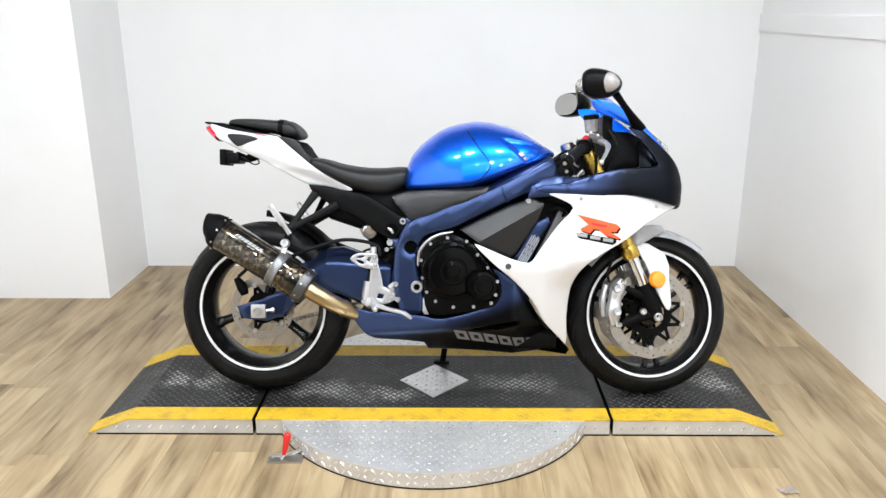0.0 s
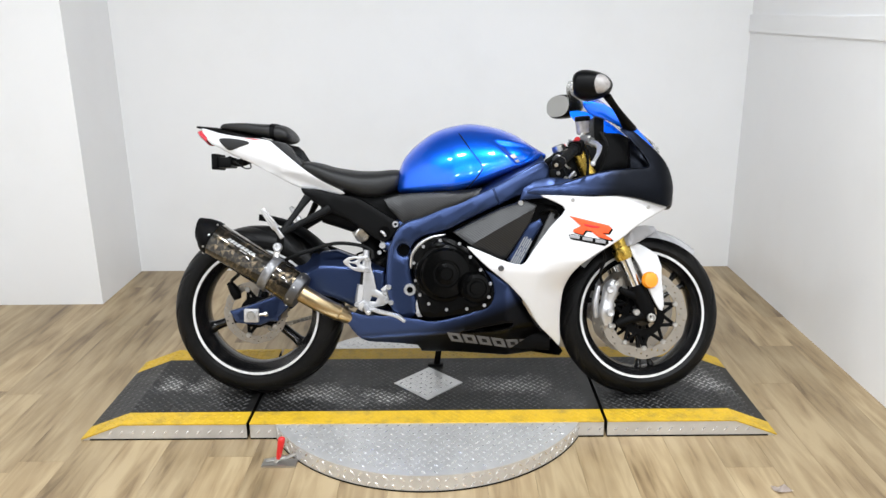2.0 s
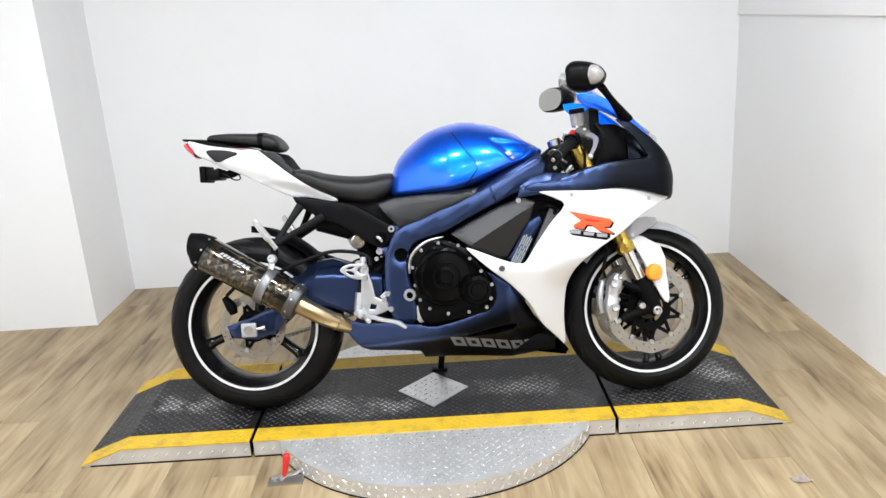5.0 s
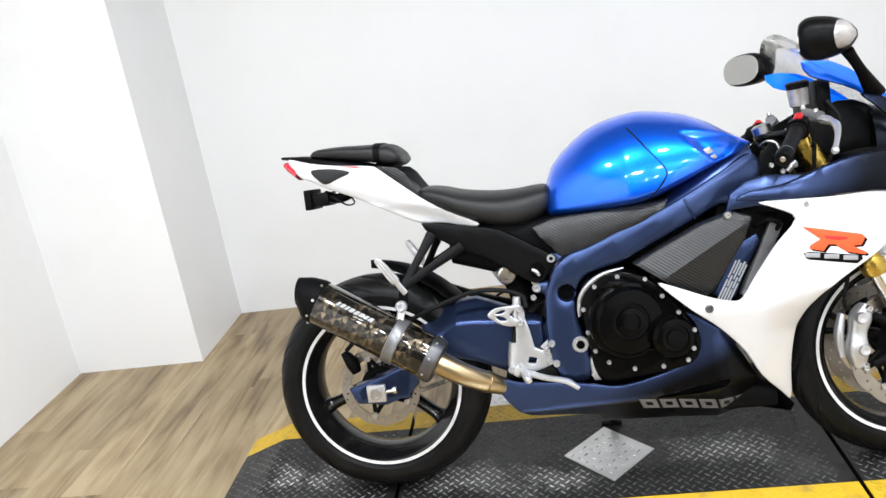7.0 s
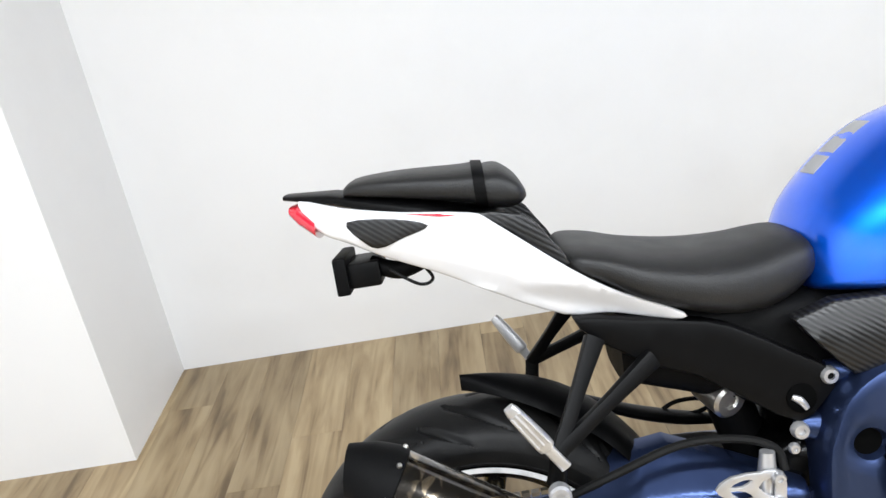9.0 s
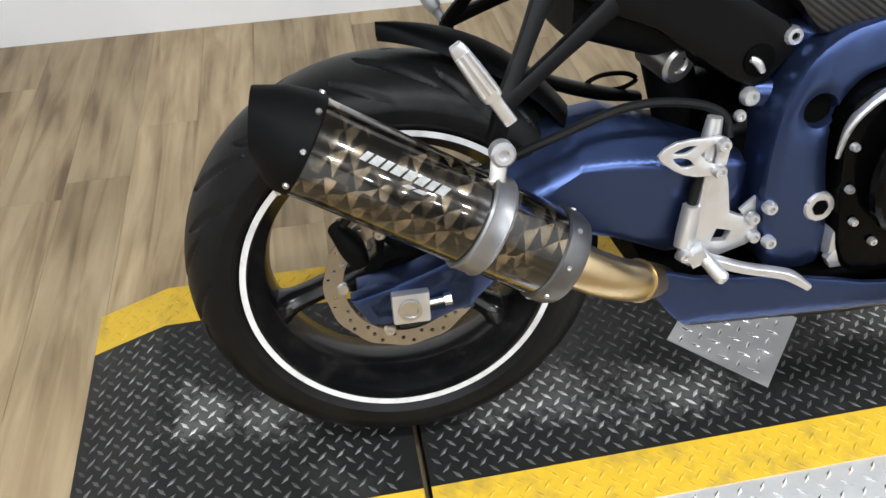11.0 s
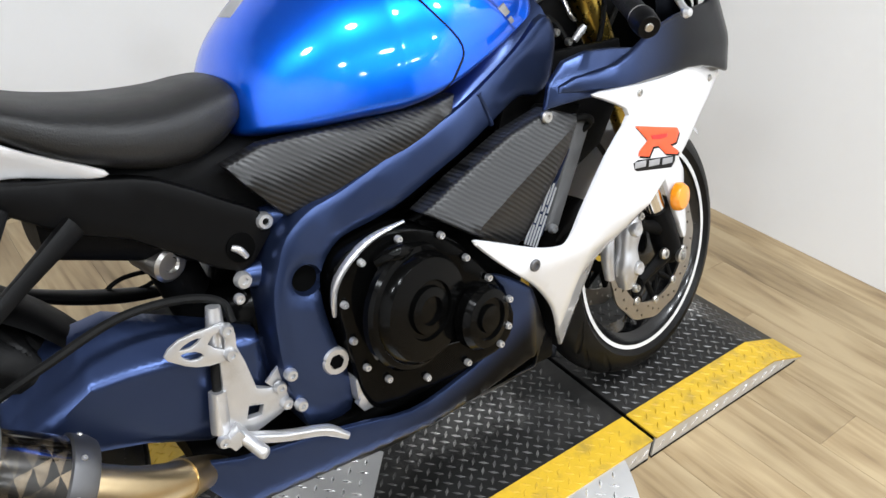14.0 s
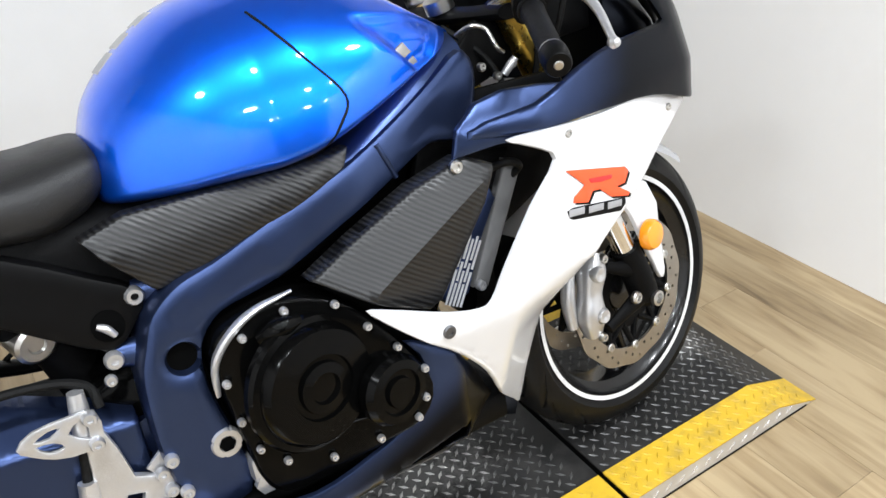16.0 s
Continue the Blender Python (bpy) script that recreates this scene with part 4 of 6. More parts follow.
part("strap", loft(bmesh.new(), [(-0.622, 0.912, 0.9735, 0.1015, 3, 0.5), (-0.606, 0.907, 0.9715, 0.1015, 3, 0.5)], 40), M_MATTE, pill, "black seat strap")
d_tail = lambda x, z: -(0.125 + 0.26 * min(0.0, x + 0.58) - 0.16 * max(0.0, z - 0.90)) + 0.35 * max(0.0, 0.80 - z) * (1.0 if x < -0.45 else max(0.0, (-0.36 - x) / 0.09)) + 0.45 * max(0.0, min(0.03, 0.757 - 0.354 * (x + 0.40) - z))
cowl = both("tail_cowl", [(-0.876, 0.958), (-0.812, 0.94), (-0.728, 0.924), (-0.634, 0.912), (-0.603, 0.895), (-0.511, 0.818), (-0.442, 0.77), (-0.364, 0.731), (-0.38, 0.721), (-0.462, 0.739), (-0.522, 0.746), (-0.604, 0.788), (-0.687, 0.83), (-0.76, 0.861), (-0.813, 0.889), (-0.845, 0.904), (-0.866, 0.928)], d_tail, M_WHITE, "white tail cowl", step=0.009, curve=3)
both("tail_vent", [(-0.808, 0.92), (-0.738, 0.916), (-0.692, 0.902), (-0.728, 0.889), (-0.769, 0.877), (-0.792, 0.893)], lambda x, z: d_tail(x, z) - 0.003, M_CARBON, "black carbon tail inset", step=0.02, thick=0.002, edge=0.002, curve=3)
both("tail_stripe", [(-0.728, 0.922), (-0.675, 0.916), (-0.648, 0.91), (-0.675, 0.912)], lambda x, z: d_tail(x, z) - 0.0012, M_REDLENS, "thin red pinstripe", step=0.012, thick=0.0005, edge=0.0004, far=False)
both("tail_filler", [(-0.632, 0.908), (-0.562, 0.899), (-0.531, 0.862), (-0.507, 0.822), (-0.532, 0.827), (-0.579, 0.862)], lambda x, z: d_tail(x, z) + 0.012, M_CARBON, "carbon filler behind the seat", step=0.02, curve=2)
part("tail_deck", loft(bmesh.new(), [(-0.900, 0.960, 0.968, 0.028, 3, 0.5), (-0.83, 0.945, 0.962, 0.05, 3, 0.5), (-0.70, 0.90, 0.935, 0.085, 3, 0.5), (-0.60, 0.86, 0.905, 0.09, 3, 0.5), (-0.54, 0.80, 0.85, 0.09, 3, 0.5), (-0.50, 0.78, 0.81, 0.09, 3, 0.5), (-0.42, 0.72, 0.76, 0.09, 3, 0.5)]), M_BLACK, bike, "black tail top panel")
part("tail_lamp", loft(bmesh.new(), [(-0.893, 0.934, 0.952, 0.038, 2.5, 0.5), (-0.880, 0.918, 0.954, 0.052, 2.5, 0.5), (-0.856, 0.898, 0.93, 0.058, 2.5, 0.5)]), M_REDLENS, bike, "red tail lamp lens")
bm = bmesh.new()
box(bm, -0.842, -0.822, -0.055, 0.055, 0.812, 0.868, 0.004)
plate = part("plate_bracket", bm, M_MATTE, bike, "black number-plate bracket under the tail")
part("plate_lamp", box(bmesh.new(), -0.824, -0.775, -0.045, 0.045, 0.818, 0.856, 0.006), M_BLACK, plate)
part("bracket_arm", sweep(bmesh.new(), [(-0.79, -0.02, 0.85), (-0.75, -0.03, 0.835), (-0.71, -0.03, 0.85)], [0.012, 0.014, 0.018], 10), M_MATTE, plate)
part("wire", sweep(bmesh.new(), [(-0.76, -0.05, 0.84), (-0.72, -0.06, 0.815), (-0.70, -0.055, 0.82), (-0.715, -0.05, 0.845)], 0.0025, 6), M_GRIP, plate)
subc = both("subframe_cover", [(-0.515, 0.744), (-0.441, 0.732), (-0.363, 0.719), (-0.305, 0.704), (-0.227, 0.657), (-0.173, 0.619), (-0.192, 0.58), (-0.227, 0.554), (-0.285, 0.588), (-0.354, 0.636), (-0.403, 0.655), (-0.48, 0.702)], lambda x, z: -0.112 - 0.02 * max(0.0, (x + 0.36) / 0.18), M_BLACK, "black subframe cover", step=0.025, thick=0.02, edge=0.006, curve=2)
both("side_cover", [(-0.226, 0.705), (-0.168, 0.722), (0.058, 0.736), (0.115, 0.742), (0.10, 0.716), (0.02, 0.680), (-0.08, 0.640), (-0.158, 0.622), (-0.207, 0.677)], lambda x, z: -0.150 - 0.20 * max(0.0, min(0.22, x + 0.17)) + 0.45 * max(0.0, z - 0.69 - 0.15 * (x + 0.1)), M_CARBON, "carbon side cover under the tank", step=0.025, thick=0.02)

# frame and engine
d_frame = lambda x, z: -(0.174 + 0.13 * max(0.0, min(0.2, x + 0.1)) - 0.030 * max(0.0, (x - 0.12) / 0.2) ** 1.3) + 0.10 * max(0.0, z - 0.78)
frame_ob = both("frame", [(0.316, 0.829), (0.251, 0.797), (0.176, 0.758), (0.081, 0.713), (-0.014, 0.676), (-0.09, 0.644), (-0.138, 0.63), (-0.177, 0.601), (-0.196, 0.562), (-0.211, 0.513), (-0.214, 0.406), (-0.198, 0.327), (-0.181, 0.302), (-0.116, 0.303), (-0.111, 0.368), (-0.127, 0.446), (-0.133, 0.504), (-0.124, 0.543), (-0.093, 0.573), (-0.041, 0.587), (0.006, 0.603), (0.083, 0.642), (0.177, 0.686), (0.240, 0.712), (0.285, 0.706), (0.325, 0.730), (0.342, 0.800)], d_frame, M_NAVY, "navy aluminium twin-spar frame", step=0.02, thick=0.065, edge=0.013, curve=3, holes=[[(-0.154 + 0.0195 * math.cos(-k * math.pi / 9), 0.531 + 0.0195 * math.sin(-k * math.pi / 9)) for k in range(18)]])
top_edge = smooth_line([(0.325, 0.828), (0.251, 0.797), (0.176, 0.758), (0.081, 0.713)], 5)
bm = bmesh.new()
strips = []
for x, z in top_edge:
    y = d_frame(x, z)
    u = max(0.0, min(1.0, (x - 0.081) / 0.12))
    strips.append([bm.verts.new((x - k, y + 0.004 + e, z + d)) for k, e, d in ((0, 0.0, -0.014), (0.0, 0.004, -0.004), (0.002, 0.012, 0.002 + 0.008 * u), (0.006, 0.026, 0.004 + 0.018 * u), (0.008, 0.050, 0.004 + 0.026 * u))])
for p, q in zip(strips, strips[1:]):
    for k in range(4):
        bm.faces.new((p[k], p[k + 1], q[k + 1], q[k]))
bmesh.ops.recalc_face_normals(bm, faces=bm.faces[:])
bmesh.ops.solidify(bm, geom=bm.faces[:], thickness=0.003)
part("spar_top", bm, M_NAVY, frame_ob, "slanting upper face of the frame spar", sharp=50)
part("weld_seam", sweep(bmesh.new(), [(0.150, d_frame(0.150, 0.73) + 0.002, 0.737), (0.160, d_frame(0.16, 0.71), 0.713), (0.172, d_frame(0.172, 0.69) + 0.002, 0.686)], 0.004, 8), M_NAVY, frame_ob)
for fx, fz in ((-0.184, 0.618), (-0.229, 0.544)):
    part("frame_lug", sweep(bmesh.new(), [(fx + 0.045, -0.118, fz - 0.006), (fx, -0.112, fz)], [0.024, 0.016], 14, 1, flat=0.8, up=(0, 1, 0)), M_NAVY, frame_ob)
bolts(frame_ob, [(-0.184, -0.126, 0.618), (-0.229, -0.126, 0.544)], 0.0125, 0.010, M_CAST)
part("pivot_recess", lathe(bmesh.new(), [(0.0235, -0.012), (0.0225, -0.010), (0.022, -0.034), (0.0005, -0.036)], (-0.154, -0.1715, 0.531), (0, -1, 0), 28), M_HOLE_SHADE, frame_ob, "frame hole lined near-black as painted shade")
bolts(frame_ob, [(-0.161, -0.140, 0.533)], 0.009, 0.006, M_CAST)
part("pivot_nut", lathe(bmesh.new(), [(0.0215, -0.004), (0.0215, 0.004), (0.0195, 0.0075), (0.0115, 0.0075), (0.0105, 0.0055)], (-0.133, -0.171, 0.396), (0, -1, 0), 48, relief=lambda t, i: -0.0016 if i < 3 and math.sin(4 * t) > 0.93 else 0.0), M_CAST, frame_ob, "bare round pivot ring nut", sharp=25)
part("pivot_socket", lathe(bmesh.new(), [(0.0113, 0.0082), (0.0110, 0.0060), (0.0005, 0.0058)], (-0.133, -0.171, 0.396), (0, -1, 0), 6), M_HOLE_SHADE, frame_ob, "hexagon socket with its shade painted near-black", sharp=25)
bolts(frame_ob, [(-0.205, -0.174, 0.405), (-0.198, -0.174, 0.352)], 0.0095, 0.010, M_CAST)

part("engine_block", loft(bmesh.new(), [(-0.26, 0.36, 0.50, 0.09, 4, 0.5), (-0.2, 0.30, 0.54, 0.115, 4, 0.5), (0.0, 0.24, 0.56, 0.125, 4, 0.5), (0.16, 0.26, 0.58, 0.13, 4, 0.5), (0.22, 0.34, 0.62, 0.12, 4, 0.5), (0.28, 0.45, 0.62, 0.10, 4, 0.5)]), M_ENGINE, bike, "black engine block")
part("air_box", loft(bmesh.new(), [(-0.45, 0.62, 0.74, 0.08, 4, 0.5), (-0.2, 0.54, 0.73, 0.10, 4, 0.5), (0.05, 0.55, 0.74, 0.105, 4, 0.5), (0.25, 0.58, 0.80, 0.09, 4, 0.5), (0.34, 0.66, 0.80, 0.06, 4, 0.5)]), M_MATTE, bike, "black air box under the tank")
EY = lambda x, z=0.0: -(0.190 + 0.20 * (x + 0.127))
crank = both("crankcase_cover", [(-0.124, 0.504), (-0.113, 0.553), (-0.07, 0.573), (-0.013, 0.579), (0.045, 0.555), (0.084, 0.517), (0.128, 0.45), (0.152, 0.392), (0.13, 0.342), (0.068, 0.322), (-0.009, 0.305), (-0.078, 0.298), (-0.103, 0.329), (-0.111, 0.387)], EY, M_ENGINE, "black engine side cover", far=False, step=0.025, thick=0.07, edge=0.008, curve=3)
cover = part("clutch_cover", lathe(bmesh.new(), [(0.098, 0.0), (0.098, 0.010), (0.094, 0.016), (0.086, 0.018), (0.084, 0.026), (0.078, 0.033), (0.046, 0.036), (0.044, 0.031), (0.037, 0.031), (0.035, 0.037), (0.022, 0.039), (0.020, 0.033), (0.0005, 0.033)], (-0.014, -0.212, 0.457), (0.2, -1, 0), 72), M_ENGINE, crank, "round black clutch cover", sharp=30)
part("clutch_spring_dome", sweep(bmesh.new(), [(-0.064, -0.207, 0.538), (-0.040, -0.220, 0.548), (-0.012, -0.218, 0.549)], [0.010, 0.016, 0.010], 12), M_ENGINE, crank)
part("starter_cover", lathe(bmesh.new(), [(0.052, 0.0), (0.052, 0.016), (0.046, 0.026), (0.034, 0.028), (0.032, 0.023), (0.023, 0.023), (0.021, 0.029), (0.0005, 0.030)], (0.087, -0.231, 0.410), (0.2, -1, 0), 48), M_ENGINE, crank, sharp=30)
part("casting_rib", sweep(bmesh.new(), [(-0.03, -0.216, 0.375), (0.02, -0.228, 0.383), (0.05, -0.229, 0.378)], [0.002, 0.004, 0.002], 8), M_ENGINE, crank)
bolts(crank, [(x, EY(x) - 0.005, z) for x, z in ((0.133, 0.380), (0.118, 0.352), (0.060, 0.338), (-0.008, 0.334), (-0.068, 0.352), (-0.098, 0.382), (-0.112, 0.430), (-0.117, 0.489), (-0.085, 0.545),
               (-0.028, 0.566), (0.036, 0.556), (0.072, 0.512), (0.106, 0.470), (0.138, 0.425))], 0.0058, 0.006, M_CAST)
bm = bmesh.new()
sweep(bm, [(-0.128, -0.184, 0.470), (-0.123, -0.188, 0.515), (-0.099, -0.194, 0.550), (-0.06, -0.201, 0.575), (-0.01, -0.207, 0.586)], [0.004, 0.008, 0.009, 0.007, 0.003], 10, 5, flat=0.7)
part("gasket_flange", bm, M_CAST, crank, "bare metal flange above the cover")
bm = bmesh.new()
box(bm, -0.114, -0.072, -0.188, -0.11, 0.318, 0.362, 0.012)
sump = part("oil_sump", bm, M_CAST, bike, "bare cast sump under the cover")
part("sump_plug", lathe(bmesh.new(), [(0.016, 0.0), (0.016, 0.012), (0.010, 0.013), (0.0005, 0.013)], (-0.098, -0.176, 0.318), (0, -1, 0), 6), M_CAST, sump, sharp=20)
bolts(sump, [(-0.045, -0.181, 0.318), (0.01, -0.180, 0.320)], 0.009, 0.007, M_STEEL)

# fairings
d_fair = lambda x, z: -(0.274 + 0.03 * max(0.0, min(0.24, z - 0.47)) - 0.17 * max(0.0, x - 0.39) - 0.6 * max(0.0, x - 0.50) ** 2 - 0.45 * max(0.0, 0.47 - z) - 0.5 * max(0.0, x - 0.29) * min(1.0, max(0.0, 0.50 - z) / 0.10))
fair = both("side_fairing", [(0.301, 0.715), (0.379, 0.714), (0.472, 0.71), (0.557, 0.712), (0.648, 0.697), (0.731, 0.677), (0.689, 0.65), (0.625, 0.614), (0.565, 0.569), (0.471, 0.513), (0.421, 0.472), (0.395, 0.427), (0.383, 0.374), (0.38, 0.29), (0.387, 0.19), (0.355, 0.219), (0.299, 0.281), (0.257, 0.354), (0.197, 0.423), (0.14, 0.471), (0.093, 0.514), (0.061, 0.55), (0.102, 0.536), (0.177, 0.504), (0.229, 0.49), (0.251, 0.497), (0.278, 0.538), (0.332, 0.613), (0.379, 0.668), (0.342, 0.695)], d_fair, M_WHITE, "white side fairing", step=0.016, edge=0.005, curve=3)
bolts(fair, [(0.172, d_fair(0.172, 0.478) - 0.001, 0.478)], 0.010, 0.003, M_DARKSTEEL, "fastener")
bolts(fair, [(0.404, d_fair(0.404, 0.70) - 0.001, 0.700), (0.66, d_fair(0.66, 0.674) - 0.001, 0.674)], 0.006, 0.003, M_STEEL, "fastener")
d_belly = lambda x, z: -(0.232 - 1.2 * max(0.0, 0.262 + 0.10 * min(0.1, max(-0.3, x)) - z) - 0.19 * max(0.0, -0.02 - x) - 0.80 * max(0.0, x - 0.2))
belly = both("belly_pan", [(-0.374, 0.327), (-0.298, 0.311), (-0.2, 0.309), (-0.103, 0.3), (-0.046, 0.295), (0.068, 0.322), (0.134, 0.352), (0.152, 0.391), (0.142, 0.438), (0.122, 0.466), (0.16, 0.448), (0.209, 0.41), (0.26, 0.337), (0.303, 0.262), (0.360, 0.200), (0.386, 0.182), (0.388, 0.148), (0.189, 0.154), (-0.008, 0.174), (-0.097, 0.174), (-0.109, 0.201), (-0.222, 0.212), (-0.28, 0.216), (-0.318, 0.241), (-0.348, 0.279)], d_belly, M_BELLY, "navy belly pan with shade painted in low and in front", step=0.016, holes=[[(0.04, 0.256), (0.192, 0.29), (0.211, 0.279), (0.145, 0.257)]], curve=2)
part("belly_floor", loft(bmesh.new(), [(-0.34, 0.26, 0.30, 0.09, 4, 0.5), (-0.2, 0.205, 0.28, 0.11, 4, 0.5), (0.0, 0.17, 0.26, 0.12, 4, 0.5), (0.2, 0.165, 0.26, 0.12, 4, 0.5), (0.35, 0.165, 0.24, 0.11, 4, 0.5)]), M_MATTE, bike, "black belly pan floor")
d_upper = lambda x, z: -(0.278 - 0.13 * max(0.0, x - 0.40) - 0.3 * max(0.0, x - 0.50) ** 2 - 8.0 * max(0.0, x - 0.69) ** 2 - 0.36 * max(0.0, z - 0.74)) + 0.25 * max(0.0, 0.36 - x)
upper = both("upper_fairing", [(0.258, 0.722), (0.286, 0.741), (0.36, 0.751), (0.452, 0.78), (0.543, 0.799), (0.653, 0.806), (0.662, 0.819), (0.633, 0.865), (0.595, 0.91), (0.572, 0.934), (0.603, 0.938), (0.65, 0.901), (0.707, 0.847), (0.74, 0.801), (0.753, 0.746), (0.746, 0.691), (0.723, 0.675), (0.639, 0.699), (0.555, 0.712), (0.379, 0.714)], d_upper, M_UPPER, "navy upper fairing, black at its nose", step=0.018, edge=0.005, curve=2)
both("fairing_wing", [(0.236, 0.700), (0.246, 0.738), (0.284, 0.765), (0.330, 0.774), (0.385, 0.770), (0.440, 0.762), (0.470, 0.772), (0.470, 0.745), (0.40, 0.722), (0.345, 0.705), (0.30, 0.706)], lambda x, z: -0.262 + 0.55 * max(0.0, z - 0.735) + 0.2 * max(0.0, 0.33 - x), M_NAVY, "navy inner fairing wing", step=0.02, thick=0.004, edge=0.003)
part("nose", loft(bmesh.new(), [tuple(v) for v in smooth_line([(0.62, 0.70, 0.92, 0.13, 2.6, 0.45), (0.66, 0.69, 0.905, 0.145, 2.6, 0.4), (0.71, 0.675, 0.875, 0.14, 2.6, 0.4), (0.75, 0.665, 0.835, 0.115, 2.6, 0.4), (0.775, 0.66, 0.79, 0.085, 2.6, 0.4), (0.785, 0.672, 0.74, 0.045, 2.6, 0.4), (0.788, 0.69, 0.715, 0.02, 2.6, 0.4)], 4)], 36), M_UPPER, bike, "black nose cowl")
both("headlamp", [(0.671, 0.881), (0.72, 0.834), (0.757, 0.779), (0.768, 0.735), (0.752, 0.744), (0.712, 0.801), (0.672, 0.849)], lambda x, z: -(0.152 - 5.0 * max(0.0, x - 0.70) ** 1.7), M_BLACK, "dark headlamp lens", step=0.015, curve=2)
both("cockpit_panel", [(0.339, 0.763), (0.365, 0.826), (0.44, 0.884), (0.551, 0.928), (0.617, 0.913), (0.666, 0.857), (0.677, 0.816), (0.555, 0.8), (0.461, 0.78), (0.367, 0.75)], lambda x, z: -0.092, M_BLACK, "black inner cockpit panel", step=0.03, thick=0.006, curve=2)
def d_duct(x, z):
    """A ridge runs along the cover; it falls inwards above and below."""
    ridge = 0.558 + 0.582 * (x - 0.084)
    return -(0.262 - 0.50 * max(0.0, z - ridge) - 0.22 * max(0.0, ridge - z))


duct = both("air_duct_cover", [(0.013, 0.594), (0.079, 0.629), (0.176, 0.675), (0.251, 0.699), (0.289, 0.684), (0.271, 0.631), (0.227, 0.562), (0.191, 0.508), (0.168, 0.5), (0.095, 0.538)], d_duct, M_CARBON, "grey carbon air duct cover", step=0.016, edge=0.005, thick=0.03)
bolts(duct, [(0.238, d_duct(0.238, 0.69) - 0.001, 0.690)], 0.010, 0.006, M_STEEL)
# added black sheet: stands for the dark inside the duct opening
both("duct_shade", [(0.094, 0.537), (0.179, 0.605), (0.291, 0.691), (0.367, 0.68), (0.322, 0.607), (0.276, 0.53), (0.239, 0.483), (0.181, 0.495)], lambda x, z: -0.190, M_MATTE, "black sheet added as shade behind the duct", far=False, step=0.03, thick=0.03)
stick = both("label_plate", [(0.214, 0.53), (0.263, 0.617), (0.306, 0.637), (0.314, 0.618), (0.278, 0.56), (0.247, 0.489), (0.218, 0.483), (0.195, 0.501)], lambda x, z: -0.214, M_NAVY, "navy cover with a silver label", far=False, step=0.02, thick=0.01)
for k in range(5):
    for w0, w1 in (((0.0, 0.32), (0.35, 0.62), (0.66, 1.0)) if k % 2 else ((0.0, 0.5), (0.54, 0.95))):
        a, b = Vector((0.203, 0.488)).lerp(Vector((0.255, 0.582)), w0), Vector((0.203, 0.488)).lerp(Vector((0.255, 0.582)), w1)
        o = Vector((0.0058, -0.0031)) * k
        bm = panel(bmesh.new(), [a + o, a + o + Vector((0.0036, -0.0019)), b + o + Vector((0.0036, -0.0019)), b + o], lambda x, z: -0.2158, 0.0006, 0.02, 0, 0.0003)
        part("label_line", bm, M_LABEL, stick, "silver unreadable label line")
# two added black sheets close see-through gaps that should look dark
both("fairing_gap_filler", [(0.200, 0.610), (0.245, 0.735), (0.300, 0.765), (0.500, 0.765), (0.515, 0.690), (0.450, 0.590), (0.310, 0.520)], lambda x, z: -0.152, M_MATTE, "black sheet added as the dark of the fairing gap", step=0.03, thick=0.006)
both("engine_gap_filler", [(0.02, 0.32), (0.06, 0.55), (0.12, 0.53), (0.20, 0.49), (0.26, 0.40), (0.25, 0.33), (0.15, 0.30)], lambda x, z: -0.140, M_MATTE, "black filler sheet added for the dark between engine and fairing", step=0.03, thick=0.006)
part("radiator", loft(bmesh.new(), [(0.30, 0.40, 0.70, 0.15, 6, 0.5), (0.335, 0.36, 0.68, 0.15, 6, 0.5)]), M_MATTE, bike, "black radiator behind the fairing")
part("radiator_tank", panel(bmesh.new(), [(0.262, 0.490), (0.288, 0.484), (0.372, 0.652), (0.345, 0.668)], lambda x, z: -0.205, 0.03, 0.02, 0, 0.004), M_GREYPLASTIC, bike, "grey radiator end tank")
bolts(bike, [(0.270, -0.210, 0.494)], 0.008, 0.008, M_CAST, "screw")
part("hose", sweep(bmesh.new(), [(0.31, -0.195, 0.655), (0.335, -0.220, 0.668), (0.36, -0.215, 0.655), (0.352, -0.195, 0.635)], 0.006, 10), M_GRIP, bike, "black rubber hose")

# decals, as plain shapes
def decal(name, shapes, depth, lift, material, parent, label):
    bm = bmesh.new()
    for q in shapes:
        panel(bm, q, lambda x, z: depth(x, z) - lift, 0.0005, 0.014, 0, 0.0003)
    return part(name, bm, material, parent, label)


def on_flank(pts, du=0.0, dv=0.0):
    """Emblem outlines, drawn on a slanting grid of millimetres, laid on the fairing."""
    return [(0.391 + 0.00077 * (u + du) + 0.0001 * (v + dv), 0.649 - 0.00025 * (u + du) - 0.000526 * (v + dv)) for u, v in pts]


EMBLEM = [(0, 0), (48, -6), (178, -21), (186, -6), (168, 32), (140, 44), (180, 62), (173, 74), (118, 78), (88, 54), (66, 60), (46, 96), (4, 98), (10, 80), (46, 42), (26, 22)]
BAR = [(-17, 144), (-20, 122), (-2, 110), (160, 77), (158, 97), (138, 122), (-7, 148)]
decal("emblem_shadow", [on_flank(EMBLEM, 6, 6)], d_fair, 0.0010, M_BLACK, fair, "black outline of the emblem")
decal("side_emblem", [on_flank(EMBLEM)], d_fair, 0.0020, M_ORANGE, fair, "orange angular emblem decal")
decal("emblem_counter", [on_flank([(60, 22), (132, 6), (128, 18), (96, 30), (64, 34)])], d_fair, 0.0028, M_RED, fair, "darker inner stroke of the emblem")
decal("emblem_bar_edge", [on_flank(BAR, 3, 3)], d_fair, 0.0010, M_BLACK, fair, "black edge of the bar")
